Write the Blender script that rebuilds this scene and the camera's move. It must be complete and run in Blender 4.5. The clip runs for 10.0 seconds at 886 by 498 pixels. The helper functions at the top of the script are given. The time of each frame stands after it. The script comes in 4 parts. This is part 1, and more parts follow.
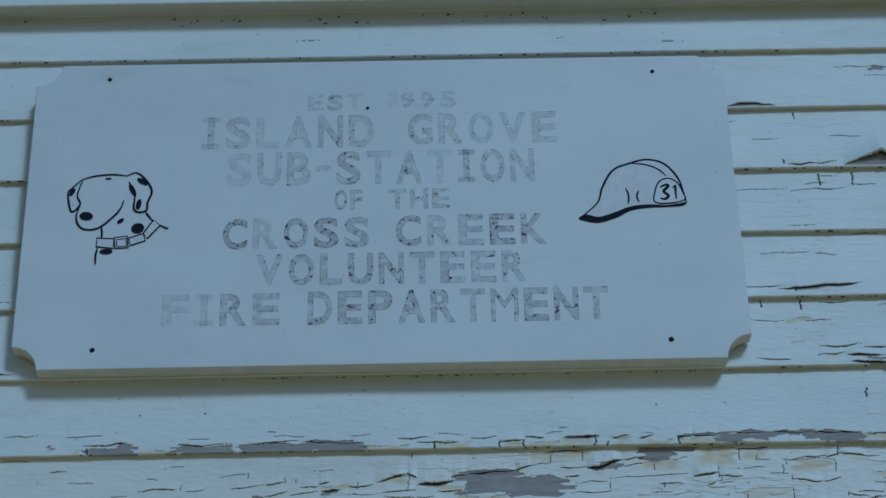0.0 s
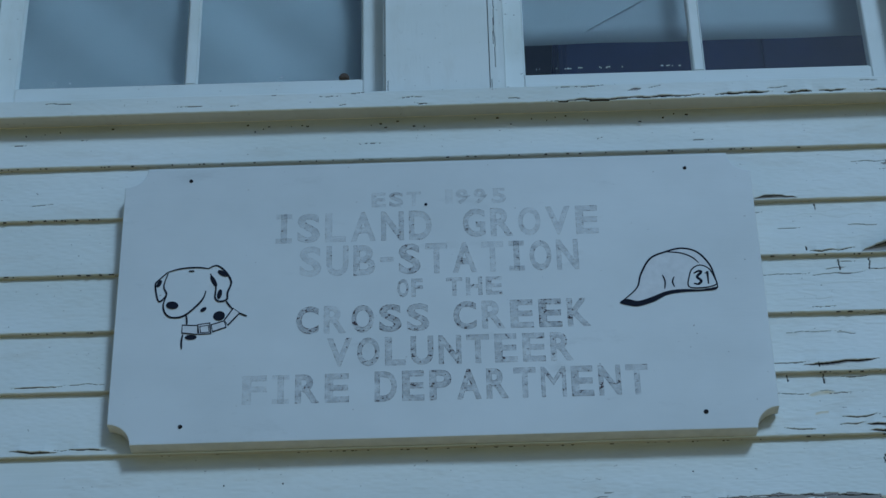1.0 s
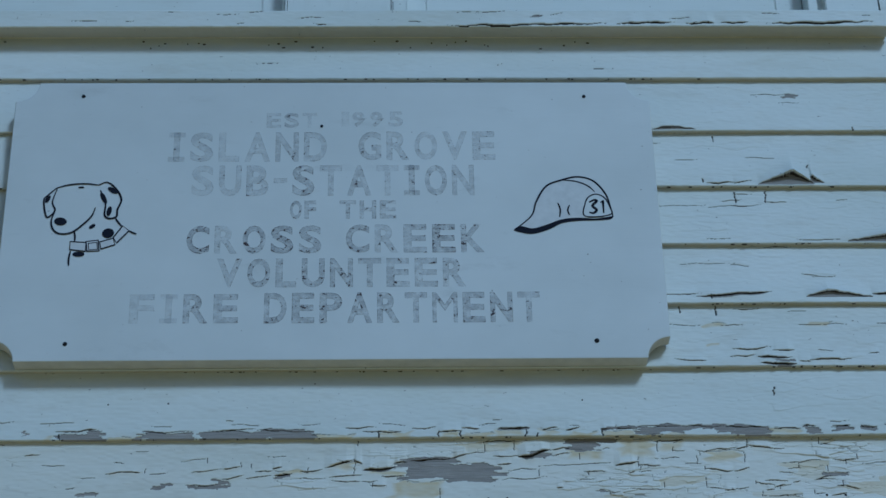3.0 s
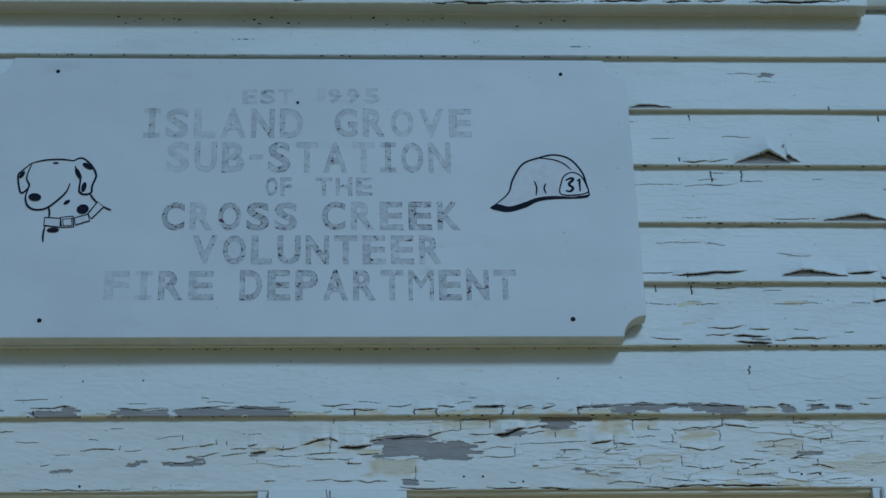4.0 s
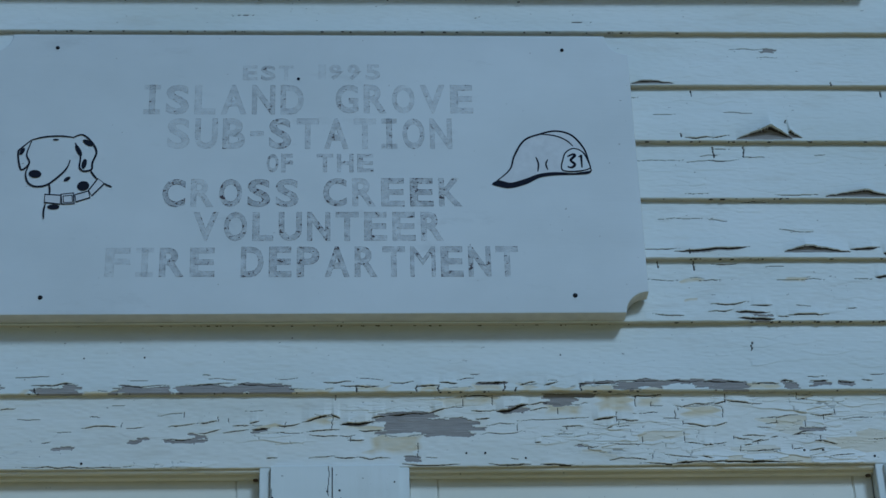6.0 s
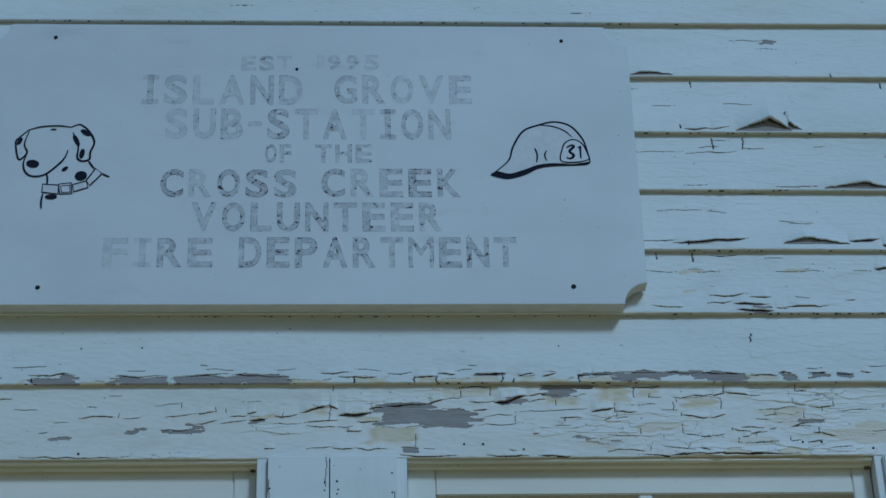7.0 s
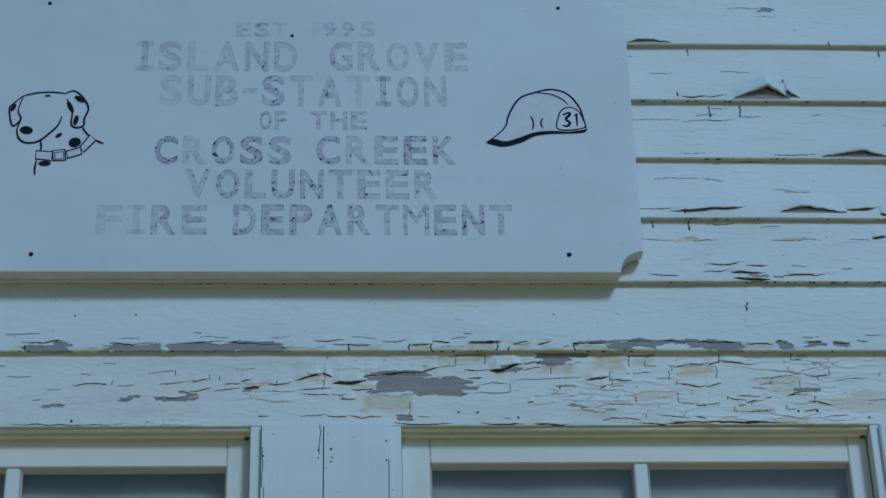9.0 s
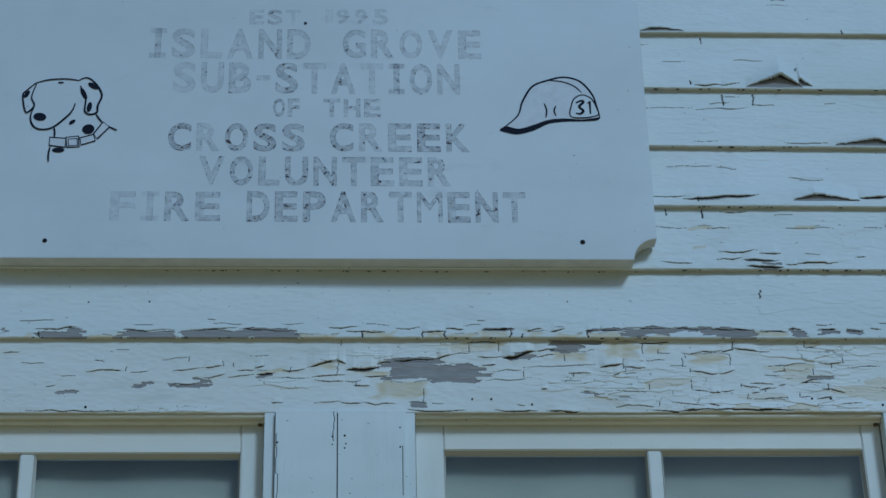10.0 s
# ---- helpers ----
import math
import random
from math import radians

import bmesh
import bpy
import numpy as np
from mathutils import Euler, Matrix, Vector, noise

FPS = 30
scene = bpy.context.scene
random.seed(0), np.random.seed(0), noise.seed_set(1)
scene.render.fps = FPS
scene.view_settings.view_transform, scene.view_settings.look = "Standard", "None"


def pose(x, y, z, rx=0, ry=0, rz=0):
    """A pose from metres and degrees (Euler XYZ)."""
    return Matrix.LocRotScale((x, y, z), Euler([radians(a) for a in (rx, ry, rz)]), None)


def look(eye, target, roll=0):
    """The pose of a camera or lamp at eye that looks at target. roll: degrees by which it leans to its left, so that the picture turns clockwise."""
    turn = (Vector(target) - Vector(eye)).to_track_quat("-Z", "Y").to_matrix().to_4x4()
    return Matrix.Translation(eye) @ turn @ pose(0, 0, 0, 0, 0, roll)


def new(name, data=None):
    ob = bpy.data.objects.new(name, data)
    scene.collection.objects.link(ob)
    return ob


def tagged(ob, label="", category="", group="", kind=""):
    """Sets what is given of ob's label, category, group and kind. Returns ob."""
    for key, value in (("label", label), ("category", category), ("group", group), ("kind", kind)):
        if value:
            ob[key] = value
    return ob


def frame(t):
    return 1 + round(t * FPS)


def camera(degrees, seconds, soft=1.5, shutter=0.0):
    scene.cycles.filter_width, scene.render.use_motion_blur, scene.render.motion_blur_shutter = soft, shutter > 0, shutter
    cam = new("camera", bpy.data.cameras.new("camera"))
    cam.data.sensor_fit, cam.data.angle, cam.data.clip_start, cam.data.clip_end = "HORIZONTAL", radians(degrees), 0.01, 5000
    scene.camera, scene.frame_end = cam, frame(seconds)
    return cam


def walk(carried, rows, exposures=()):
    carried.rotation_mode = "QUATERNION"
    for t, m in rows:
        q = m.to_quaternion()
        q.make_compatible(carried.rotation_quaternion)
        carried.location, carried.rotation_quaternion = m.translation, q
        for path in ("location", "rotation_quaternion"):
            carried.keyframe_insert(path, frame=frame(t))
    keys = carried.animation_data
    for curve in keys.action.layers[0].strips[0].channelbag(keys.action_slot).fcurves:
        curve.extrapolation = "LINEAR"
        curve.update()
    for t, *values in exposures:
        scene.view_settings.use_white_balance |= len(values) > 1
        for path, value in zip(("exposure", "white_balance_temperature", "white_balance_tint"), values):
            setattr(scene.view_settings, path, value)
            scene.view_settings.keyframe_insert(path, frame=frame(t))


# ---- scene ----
cam = camera(24.4, 10.0)
PATH = [
    (0, (0.074, -3.004, 1.648), (0.091, -1.284, 2.669), -1.3),
    (0.1, (0.025, -3.261, 1.479), (0.046, -1.551, 2.516), -1.5),
    (0.2, (0.032, -3.274, 1.46), (0.038, -1.571, 2.51), -1.3),
    (0.3, (0.035, -3.277, 1.459), (0.033, -1.578, 2.514), -1.3),
    (0.5, (0.03, -3.281, 1.462), (0.022, -1.589, 2.528), -1.4),
    (1, (0.033, -3.297, 1.463), (0.02, -1.623, 2.558), -1.4),
    (1.5, (0.035, -3.279, 1.454), (0.028, -1.61, 2.555), -1.2),
    (2, (0.046, -3.262, 1.448), (0.054, -1.585, 2.538), -1.2),
    (2.5, (0.061, -3.258, 1.453), (0.1, -1.564, 2.516), -1.3),
    (3, (0.078, -3.247, 1.453), (0.144, -1.543, 2.499), -1.4),
    (4.5, (0.049, -3.243, 1.465), (0.154, -1.524, 2.482), -1.8),
    (5, (0.045, -3.241, 1.464), (0.149, -1.52, 2.477), -1.9),
    (6.5, (0.051, -3.225, 1.46), (0.154, -1.499, 2.465), -1.8),
    (7, (0.053, -3.222, 1.46), (0.156, -1.494, 2.462), -1.7),
    (7.5, (0.05, -3.228, 1.463), (0.156, -1.496, 2.458), -1.4),
    (8, (0.063, -3.221, 1.461), (0.164, -1.487, 2.452), -1.2),
    (8.5, (0.064, -3.21, 1.458), (0.168, -1.473, 2.443), -1.5),
    (9, (0.068, -3.205, 1.459), (0.168, -1.464, 2.438), -1.5),
    (9.5, (0.055, -3.206, 1.462), (0.152, -1.461, 2.434), -1.4),
    (10, (0.044, -3.195, 1.443), (0.144, -1.453, 2.42), -1.4),
]
walk(cam, [(t, look(eye, target, roll)) for t, eye, target, roll in PATH], [(0, -0.33, 4280, -4), (2, -0.29, 4280, -4), (4.5, -0.32, 4280, -4), (7, -0.33, 4280, -4), (8.5, -0.22, 4280, -4), (10, -0.22, 4280, -4)])

# ---- daylight: a hazy sun, soft and low over the yard in front of the house ----
SUN_UP, SUN_TURN = 38, 153
world = bpy.data.worlds.new("sky")
scene.world = world
world.use_nodes = True
wn = world.node_tree.nodes
sky = wn.new("ShaderNodeTexSky")
sky.sky_type, sky.sun_disc = "NISHITA", False
sky.sun_elevation, sky.sun_rotation = radians(SUN_UP), radians(SUN_TURN)
wn["Background"].inputs["Strength"].default_value = 0.05
world.node_tree.links.new(sky.outputs[0], wn["Background"].inputs["Color"])
sun = new("sun", bpy.data.lights.new("sun", "SUN"))
sun.data.energy, sun.data.angle, sun.data.color = 1.2, radians(11), (1.0, 0.98, 0.95)
a, e = radians(SUN_TURN), radians(SUN_UP)
sun.matrix_world = look((0, 0, 20), (-math.sin(a) * math.cos(e), -math.cos(a) * math.cos(e), 20 - math.sin(e)))

# ---- materials ----


class Nodes:
    """A small builder of node materials in world-sized coordinates."""

    def __init__(self, name):
        self.mat = bpy.data.materials.new(name)
        self.mat.use_nodes = True
        self.t = self.mat.node_tree
        self.bsdf = self.t.nodes["Principled BSDF"]
        self.place = self.t.nodes.new("ShaderNodeNewGeometry").outputs["Position"]

    def link(self, a, b):
        self.t.links.new(a, b)

    def put(self, socket, value):
        if isinstance(value, bpy.types.NodeSocket):
            self.link(value, socket)
        elif isinstance(value, tuple) and len(value) == 3 and socket.type == "RGBA":
            socket.default_value = (*value, 1)
        else:
            socket.default_value = value

    def scaled(self, s):
        m = self.t.nodes.new("ShaderNodeMapping")
        self.link(self.place, m.inputs["Vector"])
        m.inputs["Scale"].default_value = s
        return m.outputs[0]

    def noise(self, s, detail=4.0, rough=0.55):
        n = self.t.nodes.new("ShaderNodeTexNoise")
        self.link(self.scaled(s), n.inputs["Vector"])
        n.inputs["Scale"].default_value, n.inputs["Detail"].default_value, n.inputs["Roughness"].default_value = 1, detail, rough
        return n.outputs["Fac"]

    def cells(self, s):
        n = self.t.nodes.new("ShaderNodeTexVoronoi")
        n.feature = "DISTANCE_TO_EDGE"
        self.link(self.scaled(s), n.inputs["Vector"])
        n.inputs["Scale"].default_value = 1
        return n.outputs["Distance"]

    def ramp(self, value, lo, hi, a=0.0, b=1.0):
        n = self.t.nodes.new("ShaderNodeMapRange")
        self.put(n.inputs[0], value)
        for i, v in enumerate((lo, hi, a, b)):
            n.inputs[i + 1].default_value = v
        return n.outputs[0]

    def math(self, op, a, b=0.0):
        n = self.t.nodes.new("ShaderNodeMath")
        n.operation = op
        self.put(n.inputs[0], a)
        self.put(n.inputs[1], b)
        return n.outputs[0]

    def mix(self, f, a, b):
        n = self.t.nodes.new("ShaderNodeMix")
        n.data_type = "RGBA"
        self.put(n.inputs["Factor"], f)
        self.put(n.inputs[6], a)
        self.put(n.inputs[7], b)
        return n.outputs[2]

    def attribute(self, name):
        n = self.t.nodes.new("ShaderNodeAttribute")
        n.attribute_name = name
        return n.outputs["Fac"]

    def chance(self):
        return self.t.nodes.new("ShaderNodeObjectInfo").outputs["Random"]

    def finish(self, colour, rough=0.6, bump=None, strength=0.3, depth=0.001, **more):
        self.put(self.bsdf.inputs["Base Color"], colour)
        self.put(self.bsdf.inputs["Roughness"], rough)
        for key, v in more.items():
            self.put(self.bsdf.inputs[key.replace("_", " ")], v)
        if bump is not None:
            b = self.t.nodes.new("ShaderNodeBump")
            b.inputs["Strength"].default_value, b.inputs["Distance"].default_value = strength, depth
            self.link(bump, b.inputs["Height"])
            self.link(b.outputs[0], self.bsdf.inputs["Normal"])
        return self.mat


def painted_wood(name, white=(0.74, 0.76, 0.74), cracks=0.5, dirt=0.35, upright=False):
    """Old white house paint with brush grain, hairline cracks, specks of mildew and bare grey wood where it has come off."""
    n = Nodes(name)
    grain = n.noise((75, 60, 7) if upright else (9, 60, 170), 5, 0.6)
    cloud = n.noise((2.2, 5, 6), 3)
    worn = n.noise((18, 30, 5) if upright else (5, 30, 18), 4, 0.65)
    c = n.mix(n.ramp(cloud, 0.3, 0.7), white, tuple(v * k for v, k in zip(white, (0.88, 0.89, 0.86))))
    c = n.mix(n.math("MULTIPLY", n.ramp(worn, 0.55, 0.8), dirt), c, (0.5, 0.48, 0.4))
    speck = n.noise((110, 110, 160), 2, 0.5)
    c = n.mix(n.math("MULTIPLY", n.ramp(speck, 0.73, 0.78), 0.75), c, (0.09, 0.085, 0.07))
    fine = n.cells((120, 40, 9) if upright else (9, 40, 120))
    gate = n.ramp(n.noise((7, 20, 16), 3), 0.54, 0.7, 0, cracks * 0.4)
    hair = n.math("MULTIPLY", n.ramp(fine, 0.0, 0.035, 1, 0), gate)
    c = n.mix(hair, c, (0.16, 0.15, 0.13))
    cream = n.mix(n.noise((30, 30, 60), 4), (0.62, 0.50, 0.24), (0.52, 0.42, 0.21))
    c = n.mix(n.math("MULTIPLY", n.attribute("undercoat"), 0.8), c, cream)
    bare = n.ramp(n.attribute("bare"), 0.35, 0.65)
    streak = n.noise((14, 60, 420), 5, 0.7)
    wood = n.mix(n.ramp(streak, 0.3, 0.7), (0.19, 0.175, 0.165), (0.42, 0.395, 0.37))
    wood = n.mix(n.ramp(n.noise((20, 20, 60), 3), 0.4, 0.65), wood, (0.30, 0.28, 0.26))
    c = n.mix(bare, c, wood)
    # near-black for cracks, and for shade painted in under the paint edges
    crack_and_shade = n.ramp(n.attribute("crack_and_shade"), 0.3, 0.6)
    c = n.mix(crack_and_shade, c, (0.03, 0.027, 0.025))
    relief = n.math("ADD", n.math("MULTIPLY", grain, 0.5), n.math("MULTIPLY", streak, bare))
    relief = n.math("SUBTRACT", relief, hair)
    return n.finish(c, n.ramp(bare, 0, 1, 0.55, 0.9), relief, 0.45, 0.0012)


PAINT = painted_wood("weathered_white_paint", cracks=0.25, dirt=0.5)
CRAZED = painted_wood("flaking_white_paint", (0.78, 0.775, 0.73), 0.5, 0.5)
TRIM = painted_wood("white_trim_paint", (0.76, 0.78, 0.76), 0.15, 0.25)
TRIM_UP = painted_wood("white_upright_trim_paint", (0.76, 0.78, 0.76), 0.3, 0.3, True)
# warm light bounced onto undersides is put into this dingy cream
UNDERSIDE_CREAM = painted_wood("bounce_tinted_dingy_cream", (0.80, 0.755, 0.62), 0.2, 0.5)
# board undersides: their shade and some dirt are both put into the colour
BUTT = painted_wood("shaded_dirty_edge_paint", (0.56, 0.53, 0.46), 0.2, 0.8)
SASH = painted_wood("cream_white_sash_paint", (0.80, 0.78, 0.70), 0.15, 0.3)
SASH_UP = painted_wood("cream_white_upright_sash_paint", (0.79, 0.78, 0.72), 0.2, 0.3, True)


def sign_paint():
    n = Nodes("faded_sign_paint")
    cloud = n.noise((3, 6, 4), 4, 0.6)
    grain = n.noise((14, 60, 120), 4)
    c = n.mix(n.ramp(cloud, 0.35, 0.7), (0.675, 0.695, 0.70), (0.60, 0.62, 0.62))
    smudge = n.ramp(n.noise((6, 6, 16), 5, 0.7), 0.6, 0.75)
    c = n.mix(n.math("MULTIPLY", smudge, 0.3), c, (0.40, 0.41, 0.40))
    c = n.mix(n.math("MULTIPLY", n.ramp(n.noise((95, 95, 120), 2), 0.75, 0.79), 0.7), c, (0.14, 0.13, 0.12))
    return n.finish(c, 0.5, grain, 0.25, 0.0008)


def faded_letter():
    """Dark lettering worn back to the ground, more on some letters than others, with darker rests along the strokes."""
    n = Nodes("faded_lettering")
    wear = n.noise((60, 60, 75), 5, 0.72)
    rest = n.noise((85, 85, 120), 4, 0.7)
    left, rim = n.attribute("left_over"), n.attribute("rim")
    cover = n.math("MULTIPLY", n.ramp(wear, 0.36, 0.64, 0.12, 1.0), n.math("MULTIPLY", left, n.ramp(rim, 0, 1, 0.54, 1.2)))
    dark = n.ramp(n.math("ADD", rest, n.math("ADD", n.math("MULTIPLY", left, 0.20), n.math("MULTIPLY", rim, 0.05))), 0.695, 0.75)
    c = n.mix(dark, (0.19, 0.19, 0.215), (0.05, 0.028, 0.034))
    n.put(n.bsdf.inputs["Alpha"], n.math("MAXIMUM", cover, n.math("MULTIPLY", dark, 0.9)))
    return n.finish(c, 0.6)


def plain(name, colour, rough=0.6, vary=0.12, size=30, **more):
    n = Nodes(name)
    c = n.mix(n.noise((size, size, size), 4), tuple(v * (1 - vary) for v in colour), tuple(v * (1 + vary) for v in colour))
    return n.finish(c, rough, n.noise((size * 8,) * 3, 3), 0.2, 0.0006, **more)


SIGN, LETTER = sign_paint(), faded_letter()
EDGE = plain("weathered_board_edge", (0.60, 0.57, 0.50), 0.75, 0.2, 40)
INK = plain("black_sign_paint", (0.012, 0.014, 0.026), 0.85, 0.3, 60, Specular_IOR_Level=0.15)
TONE = plain("grey_sign_paint", (0.63, 0.635, 0.645), 0.55, 0.16, 70)
PALE = plain("pale_sign_paint", (0.66, 0.68, 0.69), 0.55, 0.05, 60)
IRON = plain("dark_screw_head", (0.015, 0.015, 0.018), 0.8, 0.3, 300, Specular_IOR_Level=0.2)
CLOTH = plain("window_shade_cloth", (0.52, 0.50, 0.38), 0.9, 0.06, 8)
CLOTH_PALE = plain("pale_shade_cloth", (0.46, 0.50, 0.51), 0.9, 0.06, 5)
DARK = plain("dark_blue_board", (0.05, 0.06, 0.19), 0.5, 0.3, 10)
PLASTER = plain("room_plaster", (0.30, 0.29, 0.27), 0.9, 0.1, 3)
FLOORING = plain("dark_floorboards", (0.12, 0.08, 0.055), 0.6, 0.3, 6)
ROOF = plain("grey_roofing", (0.22, 0.22, 0.22), 0.8, 0.2, 9)


def ground_material():
    n = Nodes("dry_grass_and_sand")
    c = n.mix(n.ramp(n.noise((0.6, 0.6, 0.6), 5), 0.35, 0.65), (0.86, 0.60, 0.22), (0.78, 0.545, 0.18))
    c = n.mix(n.noise((25, 25, 25), 4), c, (0.88, 0.64, 0.27))
    return n.finish(c, 0.9, n.noise((40, 40, 40), 4), 0.6, 0.02)


def glass_material():
    n = Nodes("window_glass")
    n.bsdf.inputs["Transmission Weight"].default_value = 1.0
    n.bsdf.inputs["IOR"].default_value = 1.45
    return n.finish((0.93, 0.96, 0.96), 0.02, n.noise((5, 5, 5), 2), 0.06, 0.002)


GLASS = glass_material()

# ---- building blocks ----


def mesh_object(name, bm, material, parent=None, label=""):
    me = bpy.data.meshes.new(name)
    bm.normal_update()
    bm.to_mesh(me)
    bm.free()
    me.materials.append(material)
    ob = new(name, me)
    if parent is not None:
        ob.parent = parent
    return tagged(ob, label)


part = mesh_object


def add_box(bm, x0, x1, y0, y1, z0, z1, bevel=0.0):
    made = bmesh.ops.create_cube(bm, size=1)["verts"]
    for v in made:
        v.co = ((x0 + x1) / 2 + v.co.x * (x1 - x0), (y0 + y1) / 2 + v.co.y * (y1 - y0), (z0 + z1) / 2 + v.co.z * (z1 - z0))
    if bevel:
        edges = list({e for v in made for e in v.link_edges})
        bmesh.ops.bevel(bm, geom=edges, offset=bevel, segments=2, affect="EDGES", clamp_overlap=True)
    return bm


def box(x0, x1, y0, y1, z0, z1, bevel=0.0):
    return add_box(bmesh.new(), x0, x1, y0, y1, z0, z1, bevel)


def empty(name, x, y, z):
    ob = new(name)
    ob.empty_display_size = 0.05
    ob.location = (x, y, z)
    return ob


def keep(ob, parent):
    """Parent without moving."""
    ob.parent = parent
    ob.matrix_parent_inverse = Matrix.Translation(parent.location).inverted()
    return ob


def lattice(x, z, sx, sz, seed):
    """Smooth noise from 0 to 1 over a lattice of cells sx by sz metres."""
    rng = np.random.default_rng(seed)
    table = rng.random((257, 257))
    u, v = x / sx + 900.37, z / sz + 700.61
    i, j = np.floor(u).astype(int), np.floor(v).astype(int)
    f, g = u - i, v - j
    f, g = f * f * (3 - 2 * f), g * g * (3 - 2 * g)
    i, j = i % 256, j % 256
    return (table[i, j] * (1 - f) + table[i + 1, j] * f) * (1 - g) + (table[i, j + 1] * (1 - f) + table[i + 1, j + 1] * f) * g


def blocks(x, s, seed):
    """Noise from 0 to 1 in flat steps s metres long."""
    return np.random.default_rng(seed).random(509)[np.floor(x / s + 900.5).astype(int) % 509]


def bent(x, s, seed):
    """Noise from 0 to 1 in straight slopes s metres long."""
    u = x / s + 900.5
    i = np.floor(u).astype(int)
    table = np.random.default_rng(seed).random(511)
    return table[i % 509] * (1 - (u - i)) + table[(i + 1) % 509] * (u - i)


def plates(x, z, sx, sz, seed):
    """Cells of cracked paint, sx by sz metres: for each place the share (0 to 1) of its plate and how far down in the plate it lies (-1 to 1), and how near its
    rim it is (0: on it)."""
    u, v = x / sx + 900.5, z / sz + 900.5
    i0, j0 = np.floor(u).astype(int), np.floor(v).astype(int)
    rng = np.random.default_rng(seed)
    px, pz, own = rng.random((3, 97, 97))
    best, second, share, down = np.full(x.shape, 9e9), np.full(x.shape, 9e9), np.zeros(x.shape), np.zeros(x.shape)
    for di in (-1, 0, 1):
        for dj in (-1, 0, 1):
            i, j = i0 + di, j0 + dj
            a, b = i % 97, j % 97
            du, dv = u - i - px[a, b], v - j - pz[a, b]
            d = np.abs(du) * 0.8 + np.abs(dv)
            nearer = d < best
            second = np.where(nearer, best, np.minimum(second, d))
            best = np.where(nearer, d, best)
            share, down = np.where(nearer, own[a, b], share), np.where(nearer, -dv, down)
    return share, np.clip(down, -1, 1), second - best


def weathered_board(name, x0, x1, z0, z1, lean, butt, fine=(), step=0.0018, cracks=(), bare=(), ticks=(), tents=(), scuffs=(), hair=0, seed=1,
                    parent=None, material=None, chip=0.0, front=0.0, tips=0.0, mildew=0.5, flake=0.0, slit=0.00115, upright=False, band=(0.04, 0.96), stain=0.0):
    """A painted board whose face is at y = front at its foot and leans back by lean towards its top. The paint is a skin of its own
    thickness: cracks (x0, z0, x1, z1, lift and gap in mm) curl out above a gap of bare wood, bare rectangles (x0, x1, z0, z1) have lost it with a
    ragged edge, ticks (x, z0, z1) are short upright splits,
    scuffs (x0, x1, z0, z1) show the cream undercoat, tents (x0, x of the peak, x1, z of the foot, height) are flakes that stand off like an awning."""
    rng = np.random.default_rng(seed)
    xs = [np.linspace(x0, x1, max(2, int((x1 - x0) / 0.12)))]
    for a, b in fine:
        a, b = max(a, x0), min(b, x1)
        if b > a:
            xs.append(np.arange(a, b, step))
    xs = np.unique(np.round(np.concatenate(xs), 5))
    zs = np.linspace(z0, z1, max(3, int((z1 - z0) / (step * 0.62)) if fine else 3))
    X, Z = np.meshgrid(xs, zs)
    Y = front + lean * (Z - z0) / (z1 - z0)
    lift, lost, gap_and_shade, coat = (np.zeros_like(X) for _ in range(4))
    rows = list(cracks)
    for _ in range(hair):
        a, b = fine[0] if rng.random() < 0.88 else fine[-1]
        cx, cz, w = rng.uniform(a, b), z0 + (z1 - z0) * rng.uniform(*band), rng.uniform(0.012, 0.06)
        rows.append((cx - w / 2, cz, cx + w / 2, cz + rng.uniform(-0.002, 0.003), rng.uniform(0.3, 1.3), rng.uniform(0.5, 1.3)))
    for k, (ax, az, bx, bz, up, gap) in enumerate(rows):
        inside = (xs > ax) & (xs < bx)
        if not inside.any():
            continue
        x, z = X[:, inside], Z[:, inside]
        f = (x - ax) / (bx - ax)
        line = az + (bz - az) * f + (bent(x, 0.019, seed * 31 + k) - 0.5) * 0.0045 + (blocks(x, 0.012, seed * 37 + k) - 0.5) * 0.0012
        swell = np.clip(np.minimum(f, 1 - f) * 4.0, 0, 1) ** 1.1 * (0.55 + 0.75 * lattice(x, x * 0, 0.02, 1, seed * 41 + k))
        s = z - line
        reach = 0.003 + 0.0028 * up
        lift[:, inside] = np.maximum(lift[:, inside], np.where(s >= 0, up * 0.001 * swell * np.exp(-np.maximum(s, 0) / reach), 0))
        if stain and gap > 1:
            # old cream paint laid open under the broken edge
            below = np.exp(np.minimum(s, 0) / (0.0022 * gap)) * (s < 0) * swell * (0.45 + 0.55 * bent(x, 0.02, seed * 43 + k))
            coat[:, inside] = np.maximum(coat[:, inside], stain * below)
        gap_and_shade[:, inside] = np.maximum(gap_and_shade[:, inside], ((s < 0) & (s > -gap * 0.00062 * swell - 0.0004)).astype(float))
        if gap >= 3 and mildew < 1:
            lost[:, inside] = np.maximum(lost[:, inside], ((s < 0) & (s > -gap * 0.0018 * swell)).astype(float))
    for k, (ax, bx, az, bz) in enumerate(bare):
        big = min(1.0, (bz - az) / 0.04)
        jx = (blocks(Z, 0.0062, seed * 53 + k) - 0.5) * (0.004 + 0.034 * big) + (blocks(Z, 0.0031, seed * 59 + k) - 0.5) * 0.007
        jz = (bent(X, 0.017 + 0.03 * big, seed * 61 + k) - 0.5) * (0.002 + 0.012 * big) + (blocks(X, 0.019, seed * 67 + k) - 0.5) * 0.0032 + (lattice(X, Z, 0.004, 0.004, seed * 73 + k) - 0.5) * 0.0012
